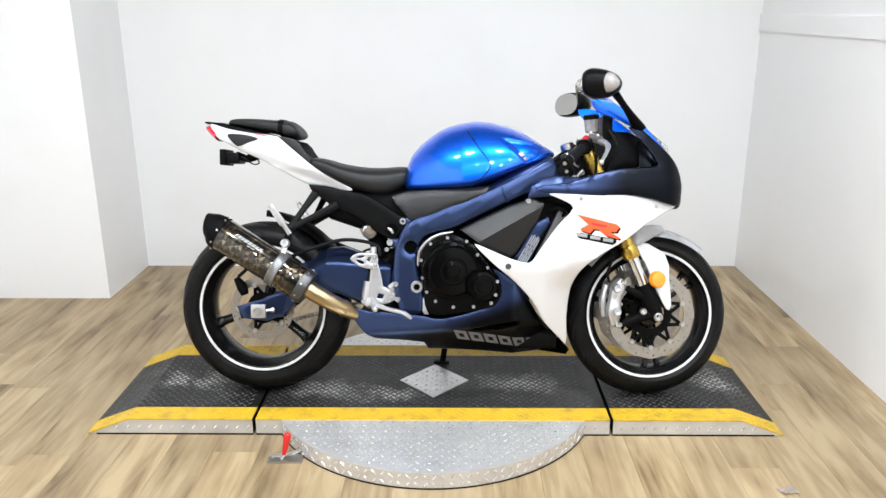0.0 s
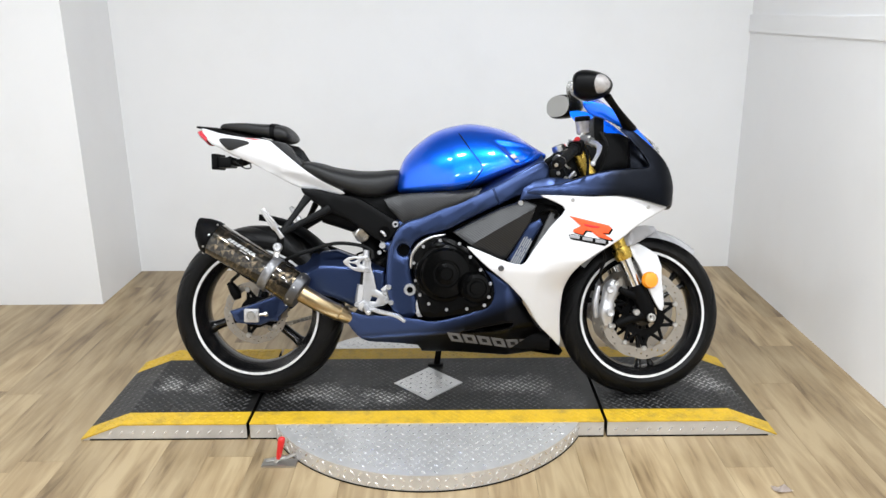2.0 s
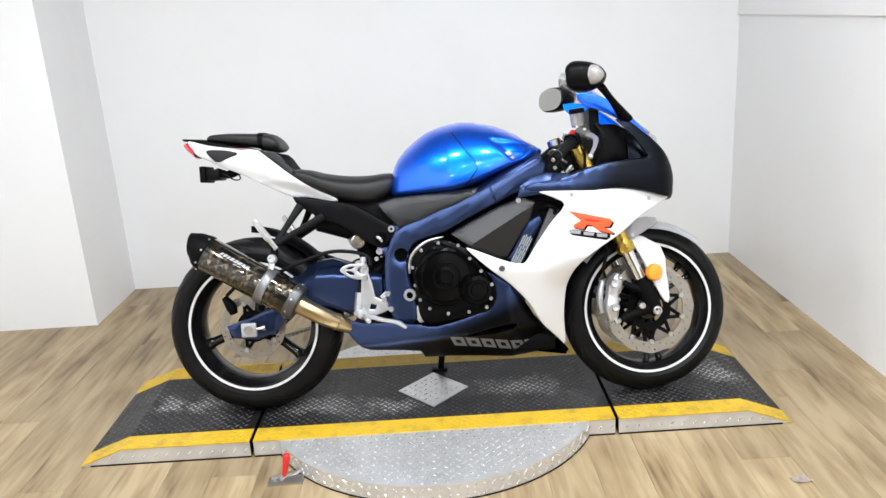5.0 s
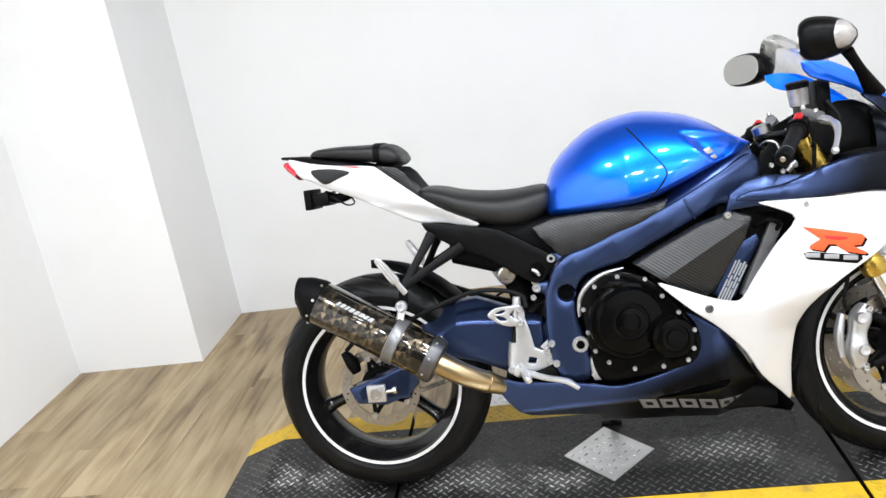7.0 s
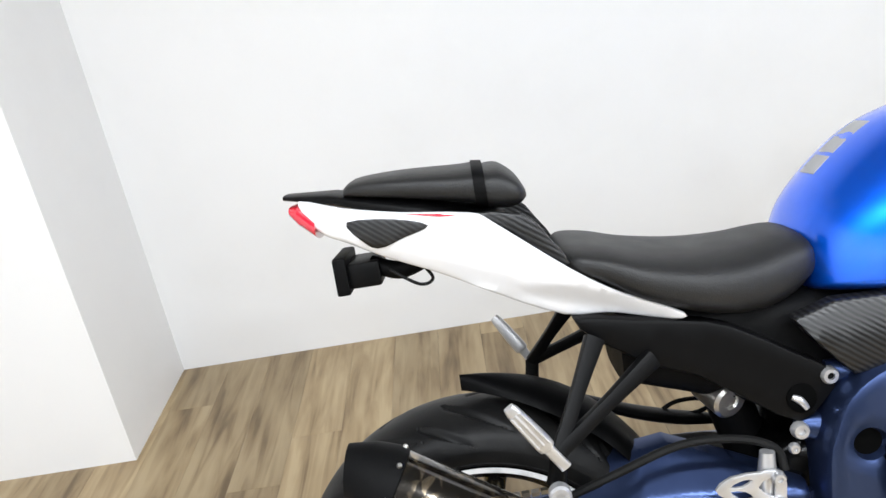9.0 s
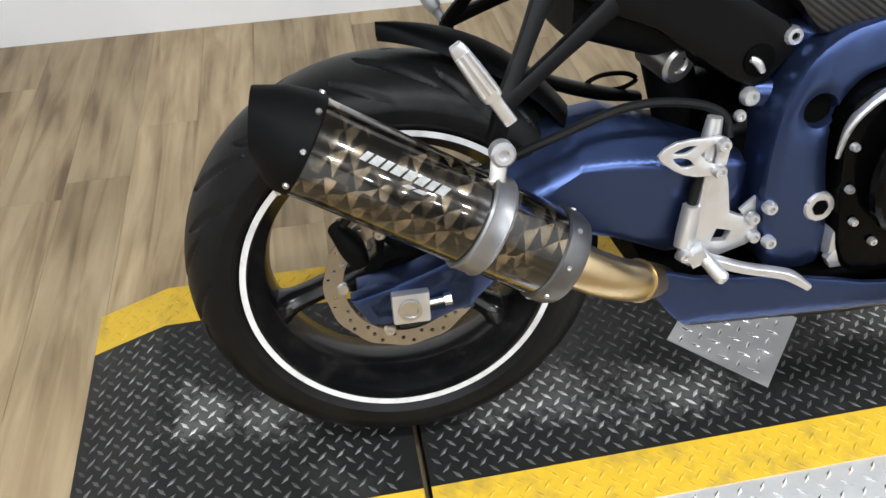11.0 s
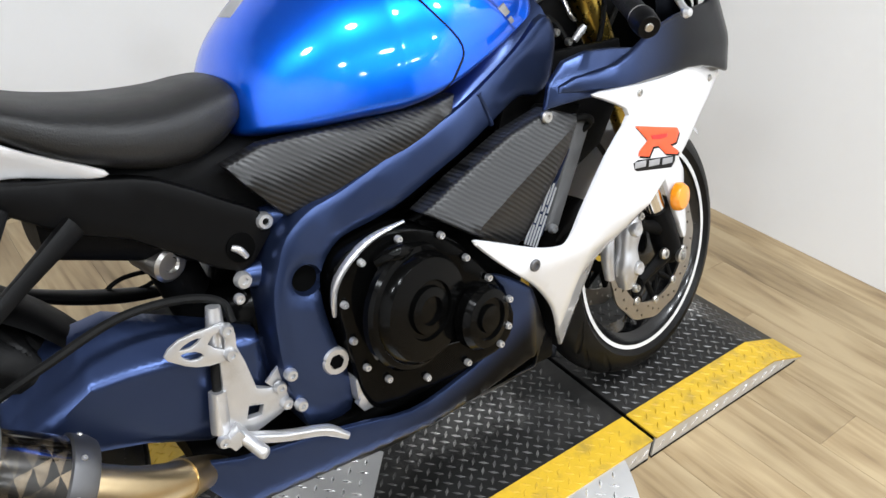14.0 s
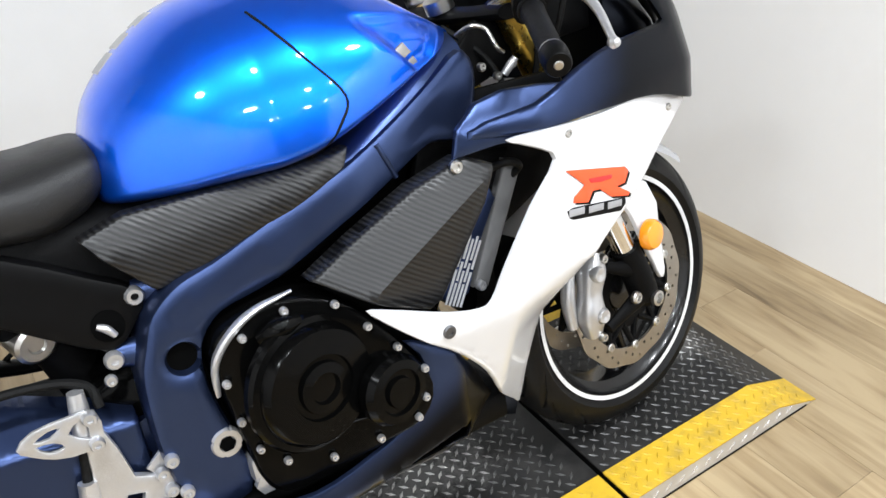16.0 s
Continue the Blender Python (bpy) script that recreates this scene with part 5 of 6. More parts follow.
for k in range(3):
    lo, hi = -16 + 58 * k, 34 + 58 * k
    y = lambda u: 118 - 0.205 * u
    decal("emblem_bar", [on_flank([(lo, y(lo) + 22), (lo + 4, y(lo)), (hi, y(hi) - 2), (hi - 5, y(hi) + 20)])], d_fair, 0.0020, M_GREYDECAL, fair, "grey bar under the emblem")
a, b = Vector((0.000, 0.240)), Vector((0.298, 0.190))
for k in range(6):
    p, q = a.lerp(b, k / 6), a.lerp(b, (k + (0.84 if k < 5 else 0.45)) / 6)
    up = Vector((-0.007, 0.0195))
    gap = [p.lerp(q, 0.30) - up * 0.40, p.lerp(q, 0.30) + up * 0.40, p.lerp(q, 0.70) + up * 0.40, p.lerp(q, 0.70) - up * 0.40]
    bm = bmesh.new()
    panel(bm, [p - up, q - up, q + up, p + up], lambda x, z: d_belly(x, z) - 0.0024, 0.0005, 0.008, 0, 0.0003, holes=[] if k == 5 else [gap])
    part("belly_mark", bm, M_MARK, belly, "grey block mark")

# screen
bm = bmesh.new()
rows = []
for k in range(17):
    u = k / 16
    x, zs, zt, hw = 0.425 + 0.30 * u, 1.030 - 0.175 * u ** 1.1, 1.115 - 0.225 * u ** 1.1, 0.165 - 0.065 * u
    rows.append([bm.verts.new((x + 0.03 * (1 - math.cos(a)) * (1 - u), hw * math.sin(a), zs + (zt - zs) * math.cos(a) ** 0.8)) for a in (math.pi / 2 * 0.999 * (j / 12 - 1) for j in range(25))])
for a, b in zip(rows, rows[1:]):
    for j in range(24):
        bm.faces.new((a[j], a[j + 1], b[j + 1], b[j]))
bmesh.ops.solidify(bm, geom=bm.faces[:], thickness=0.0025)
part("windscreen", bm, M_GLASS, bike, "clear windscreen", sharp=60).visible_shadow = False
both("screen_cowl", [(0.452, 1.027), (0.527, 1.021), (0.603, 0.974), (0.67, 0.913), (0.723, 0.848), (0.7, 0.854), (0.643, 0.9), (0.581, 0.946), (0.519, 0.973), (0.472, 0.99)], lambda x, z: -(0.165 - 0.22 * max(0.0, x - 0.45)), M_BLUE, "blue cowl under the screen", step=0.02, curve=2)

for s in (-1, 1):
    fwd, acr, mc = Vector((0.86, s * 0.51, -0.05)).normalized(), Vector((-0.51, s * 0.86, 0)), Vector((0.425, s * 0.300, 1.062))
    mir = part("mirror", sweep(bmesh.new(), [mc, mc + fwd * 0.010, mc + fwd * 0.026, mc + fwd * 0.055, mc + fwd * 0.082, mc + fwd * 0.098], [0.071, 0.077, 0.077, 0.068, 0.046, 0.016], 32, 5, flat=0.60, square=2.5), M_BLACK, bike, "black mirror with a clear indicator", sharp=50)
    part("mirror_glass", sweep(bmesh.new(), [mc - fwd * 0.003, mc + fwd * 0.001], [0.069, 0.069], 32, 1, flat=0.60, square=2.5), M_MIRROR, mir, "mirror glass")
    part("indicator", sweep(bmesh.new(), [mc + fwd * 0.040 + acr * 0.045, mc + fwd * 0.056 + acr * 0.036, mc + fwd * 0.078 + acr * 0.020, mc + fwd * 0.094 + acr * 0.004], [0.014, 0.028, 0.027, 0.009], 20, 4, flat=1.05), M_LENS, mir, "clear indicator lens with an amber bulb")
    part("stalk", sweep(bmesh.new(), [(0.505, s * 0.30, 1.03), (0.55, s * 0.245, 0.99), (0.61, s * 0.165, 0.935)], [0.015, 0.013, 0.024], 12, 5, flat=0.6), M_BLACK, mir)
    bar = part("handlebar", sweep(bmesh.new(), [(0.455, s * 0.12, 0.880), (0.425, s * 0.19, 0.870), (0.352, s * 0.325, 0.818)], 0.011, 14), M_STEEL, bike, "steel clip-on handlebar")
    p, q = Vector((0.418, s * 0.205, 0.866)), Vector((0.358, s * 0.318, 0.822))
    part("grip", sweep(bmesh.new(), [p, p.lerp(q, 0.06), p.lerp(q, 0.12), p.lerp(q, 0.9), q], [0.021, 0.021, 0.017, 0.0165, 0.0165], 20, 3), M_GRIP, bar, "black rubber grip")
    part("bar_end", lathe(bmesh.new(), [(0.0135, 0.0), (0.0135, 0.004), (0.019, 0.005), (0.0195, 0.014), (0.018, 0.036), (0.016, 0.039), (0.007, 0.039), (0.006, 0.034), (0.0005, 0.034)], q, (q - p), 24), M_BLACK, bar, "black bar-end weight")
    part("end_screw", lathe(bmesh.new(), [(0.0062, 0.030), (0.0062, 0.0395), (0.0050, 0.0405), (0.0005, 0.0405)], q, (q - p), 16), M_STEEL, bar, "steel bar-end screw")
    part("collar", lathe(bmesh.new(), [(0.0135, -0.001), (0.0178, 0.0), (0.0178, 0.004), (0.0135, 0.005)], q, (q - p), 24), M_STEEL, bar, "steel grip collar")
    part("switch_box", sweep(bmesh.new(), [p + (p - q) * 0.05, p + (p - q) * 0.32], [0.025, 0.022], 16, 1, square=3), M_BLACK, bar, "black switch housing")
    part("kill_switch", sweep(bmesh.new(), [p + (p - q) * 0.10 + Vector((0, 0, 0.02)), p + (p - q) * 0.24 + Vector((0, 0, 0.027))], [0.011, 0.010], 12, 1, flat=0.7), M_RED, bar, "red switch")
    part("lever", sweep(bmesh.new(), [(0.478, s * 0.19, 0.882), (0.495, s * 0.225, 0.875), (0.487, s * 0.265, 0.852), (0.468, s * 0.305, 0.826), (0.461, s * 0.319, 0.817)], [0.008, 0.010, 0.007, 0.006, 0.006], 12, 6, flat=0.8), M_CAST, bar, "bare aluminium lever")
    part("lever_ball", lathe(bmesh.new(), [(0.0005, -0.009), (0.006, -0.007), (0.009, 0.0), (0.006, 0.007), (0.0005, 0.009)], (0.460, s * 0.321, 0.815), (0, 1, 0), 16), M_CAST, bar)
    part("master_cylinder", sweep(bmesh.new(), [(0.455, s * 0.145, 0.905), (0.478, s * 0.19, 0.893)], [0.014, 0.013], 14, 1), M_GREYPLASTIC, bar)
    part("lever_bracket", sweep(bmesh.new(), [(0.462, s * 0.165, 0.892), (0.486, s * 0.195, 0.886), (0.492, s * 0.212, 0.880)], [0.010, 0.014, 0.009], 12, 2, flat=0.7), M_CAST, bar, "bare lever bracket")
    bolts(bar, [(0.452, s * 0.150, 0.918), (0.470, s * 0.182, 0.907), (0.430, s * 0.175, 0.889)], 0.006, 0.006, M_STEEL, "clamp_bolt", (0, 0, 1))
    # fork
    top, low = Vector((0.445, s * 0.105, 0.865)), Vector((0.690, s * 0.105, 0.295))
    at = lambda k: top.lerp(low, k)
    fk = part("fork_leg", sweep(bmesh.new(), [at(-0.02), at(0.30), at(0.585)], 0.027, 24, 1), M_GOLD, bike, "gold upper fork tube")
    steered(fk)
    part("fork_collar", sweep(bmesh.new(), [at(0.585), at(0.60), at(0.645), at(0.66)], [0.028, 0.031, 0.031, 0.027], 24, 1), M_GOLD, fk, "gold fork seal collar")
    part("stanchion", sweep(bmesh.new(), [at(0.64), at(0.86)], 0.0215, 24, 1), M_CHROME, fk, "chrome fork tube")
    part("fork_foot", sweep(bmesh.new(), [at(0.82), at(0.83), at(0.93), (0.689, s * 0.105, 0.287), (0.692, s * 0.105, 0.268)], [0.025, 0.027, 0.029, 0.027, 0.014], 18, 3), M_MATTE, fk, "black fork foot")
    part("caliper_arm", sweep(bmesh.new(), [(0.675, s * 0.112, 0.295), (0.62, s * 0.112, 0.278), (0.578, s * 0.110, 0.262)], [0.020, 0.014, 0.011], 12, flat=0.7, up=(0, 1, 0)), M_MATTE, fk)
    part("caliper_mount", sweep(bmesh.new(), [(0.645, s * 0.112, 0.36), (0.61, s * 0.112, 0.372), (0.585, s * 0.110, 0.385)], [0.018, 0.012, 0.010], 12, flat=0.7, up=(0, 1, 0)), M_MATTE, fk)
    part("axle_end", lathe(bmesh.new(), [(0.015, 0.0), (0.015, 0.008), (0.010, 0.009), (0.008, 0.001), (0.0005, 0.0)], (0.690, s * 0.131, 0.286), (0, s, 0), 20), M_STEEL, fk)
    bolts(fk, [(0.640, s * 0.126, 0.305)], 0.012, 0.008, M_STEEL, axis=(0, s, 0))
    # brake caliper
    bm = bmesh.new()
    sweep(bm, [(0.573, s * 0.100, 0.410), (0.556, s * 0.104, 0.385), (0.545, s * 0.104, 0.345), (0.541, s * 0.104, 0.305), (0.545, s * 0.100, 0.262)], [0.016, 0.025, 0.021, 0.026, 0.016], 18, 6, flat=0.95, up=(0, 1, 0), square=2.8)
    cal = steered(part("brake_caliper", bm, M_CAST, bike, "bare aluminium brake caliper"))
    for cz in (0.385, 0.305):
        part("piston_boss", lathe(bmesh.new(), [(0.015, 0.0), (0.015, 0.013), (0.012, 0.018), (0.006, 0.018), (0.0005, 0.015)], (0.548, s * 0.116, cz), (0, s, 0), 24), M_CAST, cal)
    part("caliper_inner", sweep(bmesh.new(), [(0.520, s * 0.085, 0.395), (0.508, s * 0.085, 0.34), (0.512, s * 0.085, 0.285)], [0.009, 0.012, 0.009], 14, 5, flat=1.2, up=(0, 1, 0)), M_CAST, cal)
    bolts(cal, [(0.572, s * 0.118, 0.405), (0.552, s * 0.116, 0.258)], 0.009, 0.008, M_STEEL, axis=(0, s, 0))
    part("brake_hose", sweep(bmesh.new(), [(0.528, s * 0.10, 0.405), (0.520, s * 0.105, 0.44), (0.54, s * 0.09, 0.50), (0.50, s * 0.07, 0.58)], 0.005, 8), M_GRIP, cal)

# triple clamp, dials and reservoir
part("triple_clamp", sweep(bmesh.new(), [(0.435, -0.135, 0.862), (0.415, 0, 0.858), (0.435, 0.135, 0.862)], [0.030, 0.034, 0.030], 14, 4, flat=0.4), M_MATTE, bike, "black top triple clamp")
part("lower_clamp", sweep(bmesh.new(), [(0.525, -0.135, 0.66), (0.50, 0, 0.66), (0.525, 0.135, 0.66)], [0.032, 0.036, 0.032], 14, 4, flat=0.5), M_MATTE, bike, "black lower triple clamp")
dash = part("dashboard", box(bmesh.new(), 0.50, 0.535, -0.10, 0.10, 0.90, 0.985, 0.008), M_BLACK, bike, "black instrument cluster")
res = part("brake_reservoir", lathe(bmesh.new(), [(0.018, 0.0), (0.024, 0.004), (0.026, 0.048)], (0.468, -0.075, 0.925), (-0.1, -0.1, 1), 24), M_LENS, bike, "clouded white brake fluid reservoir")
part("reservoir_cap", lathe(bmesh.new(), [(0.027, 0.046), (0.0275, 0.060), (0.022, 0.063), (0.0005, 0.063)], (0.468, -0.075, 0.925), (-0.1, -0.1, 1), 24), M_BLACK, res, "black reservoir cap")
part("ignition_switch", lathe(bmesh.new(), [(0.024, 0.0), (0.024, 0.02), (0.018, 0.024), (0.0005, 0.024)], (0.395, 0.0, 0.87), (-0.3, 0, 1), 24), M_STEEL, bike, "steel ignition lock")
bm = bmesh.new()
sweep(bm, [(0.36, -0.09, 0.838), (0.372, -0.115, 0.850), (0.392, -0.125, 0.842), (0.400, -0.135, 0.815), (0.415, -0.13, 0.805)], 0.0035, 8, 5)
part("cable", bm, M_STEEL, bike, "bare metal cable end")
for pts in ([(0.36, -0.05, 0.85), (0.40, -0.10, 0.80), (0.42, -0.12, 0.74), (0.44, -0.10, 0.68)], [(0.43, -0.10, 0.90), (0.47, -0.14, 0.86), (0.47, -0.13, 0.76), (0.45, -0.09, 0.70)], [(0.52, -0.11, 0.93), (0.54, -0.13, 0.88), (0.52, -0.12, 0.80), (0.49, -0.10, 0.74)]):
    part("control_cable", sweep(bmesh.new(), pts, 0.005, 8), M_GRIP, bike, "black control cable")
bolts(bike, [(0.375, -0.125, 0.79), (0.40, -0.128, 0.772), (0.43, -0.128, 0.785)], 0.007, 0.006, M_STEEL, "screw")
part("adjuster", lathe(bmesh.new(), [(0.006, 0.0), (0.007, 0.02), (0.005, 0.03)], (0.412, -0.130, 0.772), (0.5, -0.2, 0.6), 12), M_CAST, bike, "small bare adjuster")

# front mudguard
bm = bmesh.new()
rows = []
for k in range(29):
    a = math.radians(50 + 92 * k / 28)
    r = FR + 0.014
    rows.append([bm.verts.new((FX + (r - 0.035 * (1 - math.cos(b))) * math.cos(a), 0.078 * math.sin(b), FZ + (r - 0.035 * (1 - math.cos(b))) * math.sin(a))) for b in (math.radians(-85 + 17 * j) for j in range(11))])
for a, b in zip(rows, rows[1:]):
    for j in range(10):
        bm.faces.new((a[j], a[j + 1], b[j + 1], b[j]))
bmesh.ops.solidify(bm, geom=bm.faces[:], thickness=0.003)
steered(part("front_mudguard", bm, M_WHITE, bike, "white front mudguard"))
d_guard = lambda x, z: -0.128 + 0.30 * max(0.0, z - 0.46) + 0.25 * max(0.0, x - 0.70)
for ob in both_sides("guard_arm", [(0.614, 0.551), (0.721, 0.504), (0.734, 0.416), (0.743, 0.323), (0.724, 0.312), (0.687, 0.377), (0.646, 0.474)], d_guard, M_WHITE, "white mudguard arm", step=0.02, thick=0.006, curve=2):
    steered(ob)
for ob in both_sides("guard_flank", [(0.549, 0.559), (0.634, 0.599), (0.72, 0.6), (0.711, 0.571), (0.607, 0.53), (0.569, 0.53)], lambda x, z: -0.085 - 0.05 * max(0.0, 1 - abs(x - 0.62) / 0.08), M_GREYPAINT, "grey mudguard flank", step=0.02, thick=0.005, curve=2):
    steered(ob)
steered(part("side_reflector", lathe(bmesh.new(), [(0.029, 0.0), (0.029, 0.010), (0.024, 0.017), (0.012, 0.020), (0.0005, 0.021)], (0.684, -0.132, 0.416), (0.1, -1, 0), 32), M_AMBER, bike, "round amber side reflector"))

# swingarm, drive, rear brake
d_swing = lambda x, z: -0.138 + 1.3 * max(0.0, z - (0.472 - 0.55 * max(0.0, -0.45 - x) - 0.10 * max(0.0, x + 0.40))) + 0.25 * max(0.0, 0.36 - z) * (1 if x > -0.55 else 0)
swing = both("swingarm", [(-0.546, 0.498), (-0.458, 0.519), (-0.399, 0.524), (-0.322, 0.498), (-0.224, 0.464), (-0.224, 0.327), (-0.322, 0.325), (-0.4, 0.363), (-0.537, 0.401), (-0.636, 0.36), (-0.755, 0.318), (-0.736, 0.279), (-0.597, 0.281)], d_swing, M_NAVY, "navy aluminium swingarm", far=False, step=0.007, thick=0.035, edge=0.008)
part("far_arm", sweep(bmesh.new(), [(-0.20, 0.125, 0.40), (-0.40, 0.135, 0.40), (-0.58, 0.135, 0.335), (-0.74, 0.13, 0.302)], [0.05, 0.048, 0.03, 0.024], 14, 5, flat=0.5, up=(0, 0, 1), square=3), M_NAVY, swing)
axp = both("axle_plate", [(-0.765, 0.318), (-0.742, 0.276), (-0.66, 0.268), (-0.60, 0.290), (-0.56, 0.330), (-0.57, 0.372), (-0.63, 0.362), (-0.70, 0.335)], lambda x, z: -0.138, M_NAVY, "navy axle plate", step=0.02, thick=0.02, edge=0.005)
blk = part("axle_block", box(bmesh.new(), -0.712, -0.660, -0.152, -0.136, 0.280, 0.328, 0.005), M_CAST, swing, "bare aluminium axle block")
part("axle_nut", lathe(bmesh.new(), [(0.016, 0.0), (0.016, 0.004), (0.011, 0.004), (0.009, -0.006), (0.0005, -0.006)], (-0.688, -0.153, 0.304), (0, -1, 0), 24), M_STEEL, swing)
part("adjuster_bolt", lathe(bmesh.new(), [(0.005, 0.0), (0.005, 0.022), (0.009, 0.022), (0.009, 0.032), (0.0005, 0.032)], (-0.662, -0.144, 0.306), (1, 0, 0.1), 6), M_STEEL, swing)
part("pivot_tube", lathe(bmesh.new(), [(0.05, -0.12), (0.05, 0.12)], (-0.20, 0, 0.40), (0, 1, 0), 24), M_NAVY, swing)
part("cross_brace", loft(bmesh.new(), [(-0.42, 0.36, 0.47, 0.12, 4, 0.5), (-0.30, 0.34, 0.46, 0.13, 4, 0.5), (-0.22, 0.34, 0.45, 0.12, 4, 0.5)]), M_MATTE, swing)
part("sprocket", lathe(bmesh.new(), [(0.085, -0.003), (0.085, 0.003), (0.055, 0.003), (0.055, -0.003)], (RX, 0.095, RZ), n=84, closed=True, relief=lambda t, i: 0.0045 * (1 if math.sin(42 * t) > 0 else -1) if i < 2 else 0.0), M_DISC, rear_wheel, "steel rear sprocket", sharp=30)
for z0, z1 in ((0.214, 0.345), (0.386, 0.405)):
    bm = bmesh.new()
    a, b = Vector((RX, 0.095, z0)), Vector((-0.21, 0.095, z1))
    n = int((b - a).length / 0.016)
    for k in range(n):
        sweep(bm, [a.lerp(b, (k + 0.08) / n), a.lerp(b, (k + 0.92) / n)], [0.007, 0.007], 6, 1, flat=1.1 if k % 2 else 0.7, up=(0, 1, 0))
    part("drive_chain", bm, M_STEEL, bike, "steel drive chain", sharp=30)
part("rear_caliper", sweep(bmesh.new(), [(-0.775, -0.10, 0.415), (-0.755, -0.10, 0.382), (-0.745, -0.10, 0.355)], [0.010, 0.017, 0.012], 16, 5, flat=1.2, up=(0, 1, 0), square=2.6), M_MATTE, bike, "black rear brake caliper")
part("rear_brake_hose", sweep(bmesh.new(), [(-0.765, -0.11, 0.42), (-0.70, -0.10, 0.47), (-0.60, -0.135, 0.485), (-0.50, -0.145, 0.522), (-0.40, -0.140, 0.552), (-0.32, -0.135, 0.548), (-0.27, -0.14, 0.530), (-0.262, -0.15, 0.50)], 0.0062, 8, 6), M_GRIP, bike, "black rear brake hose")
bm = bmesh.new()
rows = []
for k in range(29):
    u = k / 28
    a = math.radians(30 + 60 * u)
    r = RR + 0.022 + 0.018 * u
    w = 0.095 - 0.020 * min(1.0, u / 0.35) - 0.067 * max(0.0, (u - 0.5) / 0.5) ** 1.3
    rows.append([bm.verts.new((RX + (r - 0.028 * (1 - math.cos(b))) * math.cos(a), w * math.sin(b), RZ + (r - 0.028 * (1 - math.cos(b))) * math.sin(a))) for b in (math.radians(-80 + 16 * j) for j in range(11))])
for a, b in zip(rows, rows[1:]):
    for j in range(10):
        bm.faces.new((a[j], a[j + 1], b[j + 1], b[j]))
bmesh.ops.solidify(bm, geom=bm.faces[:], thickness=0.003)
part("rear_hugger", bm, M_BLACK, bike, "black rear tyre hugger")
part("shock_reservoir", lathe(bmesh.new(), [(0.012, -0.03), (0.026, -0.028), (0.027, 0.03), (0.022, 0.034), (0.012, 0.034), (0.010, 0.030), (0.0005, 0.030)], (-0.315, -0.05, 0.585), (0.35, -1, -0.25), 24), M_STEEL, bike, "grey shock reservoir end")
part("shock", sweep(bmesh.new(), [(-0.30, 0.0, 0.60), (-0.26, 0, 0.46), (-0.23, 0, 0.34)], [0.035, 0.035, 0.03], 16), M_MATTE, bike, "black rear shock")

# pillion peg brackets
for s in (-1, 1):
    hub = Vector((-0.566, s * 0.195, 0.592))
    bm = bmesh.new()
    for p in ((-0.490, s * 0.112, 0.712), (-0.415, s * 0.112, 0.672)):
        sweep(bm, [p, Vector(p).lerp(hub, 0.5), hub], [0.015, 0.0105, 0.011], 10, 3, flat=0.8, up=(0, 1, 0), square=3)
    br = part("peg_bracket", bm, M_BLACK, bike, "black pillion peg bracket")
    part("bracket_web", sweep(bmesh.new(), [hub, hub + Vector((-0.004, -s * 0.004, -0.025)), hub + Vector((-0.008, -s * 0.006, -0.045))], [0.012, 0.012, 0.014], 12, 2, flat=0.6, up=(0, 1, 0)), M_BLACK, br)
    pe, pd = hub + Vector((-0.006, s * 0.014, 0.004)), Vector((-0.050, s * 0.012, 0.078))
    peg = part("pillion_peg", sweep(bmesh.new(), [pe - pd * 0.25, pe + pd * 0.12, pe + pd * 0.2, pe + pd * 0.55, pe + pd * 0.9, pe + pd], [0.008, 0.008, 0.012, 0.0115, 0.0095, 0.007], 16, 4, flat=0.6, up=(0, 1, 0), square=3.2), M_CAST, br, "folded bare aluminium peg")
    for k in range(3):
        off = Vector((0.007, 0, 0.0045)) * (k - 1)
        part("peg_rib", sweep(bmesh.new(), [pe + pd * 0.26 + off + Vector((0, s * 0.0065, 0)), pe + pd * 0.86 + off * 0.8 + Vector((0, s * 0.006, 0))], [0.0026, 0.0022], 8, 1), M_CAST, peg)
    if s < 0:
        part("hanger_ring", lathe(bmesh.new(), [(0.0148, -0.012), (0.0148, 0.004), (0.0115, 0.008), (0.0065, 0.008), (0.006, 0.002), (0.0005, 0.002)], (-0.573, -0.222, 0.546), (0, -1, 0.1), 28), M_CAST, br, "bare muffler hanger bolt")

# rider footrest and brake pedal
YB = -0.160
rest = both("footrest_bracket", [(-0.292, 0.468), (-0.268, 0.474), (-0.258, 0.440), (-0.250, 0.395), (-0.232, 0.386), (-0.205, 0.380), (-0.200, 0.352), (-0.224, 0.340), (-0.250, 0.332), (-0.300, 0.318), (-0.318, 0.330), (-0.305, 0.372), (-0.296, 0.42)],
            lambda x, z: YB, M_CAST, "bare cast aluminium footrest bracket", far=False, step=0.015, thick=0.008, edge=0.003, holes=[[(-0.266, 0.372), (-0.246, 0.366), (-0.252, 0.352), (-0.272, 0.354)]])
part("heel_guard", panel(bmesh.new(), [(-0.362, 0.492), (-0.340, 0.508), (-0.295, 0.510), (-0.270, 0.506), (-0.268, 0.470), (-0.290, 0.456), (-0.325, 0.462), (-0.350, 0.478)], lambda x, z: YB - 0.006, 0.003, 0.012, 2, 0.0015,
     holes=[[(-0.342, 0.494), (-0.325, 0.501), (-0.312, 0.500), (-0.326, 0.492)], [(-0.342, 0.487), (-0.322, 0.484), (-0.313, 0.474), (-0.330, 0.474)], [(-0.305, 0.488), (-0.285, 0.501), (-0.284, 0.472)]]), M_CAST, rest, "cast heel guard with three cut-outs")
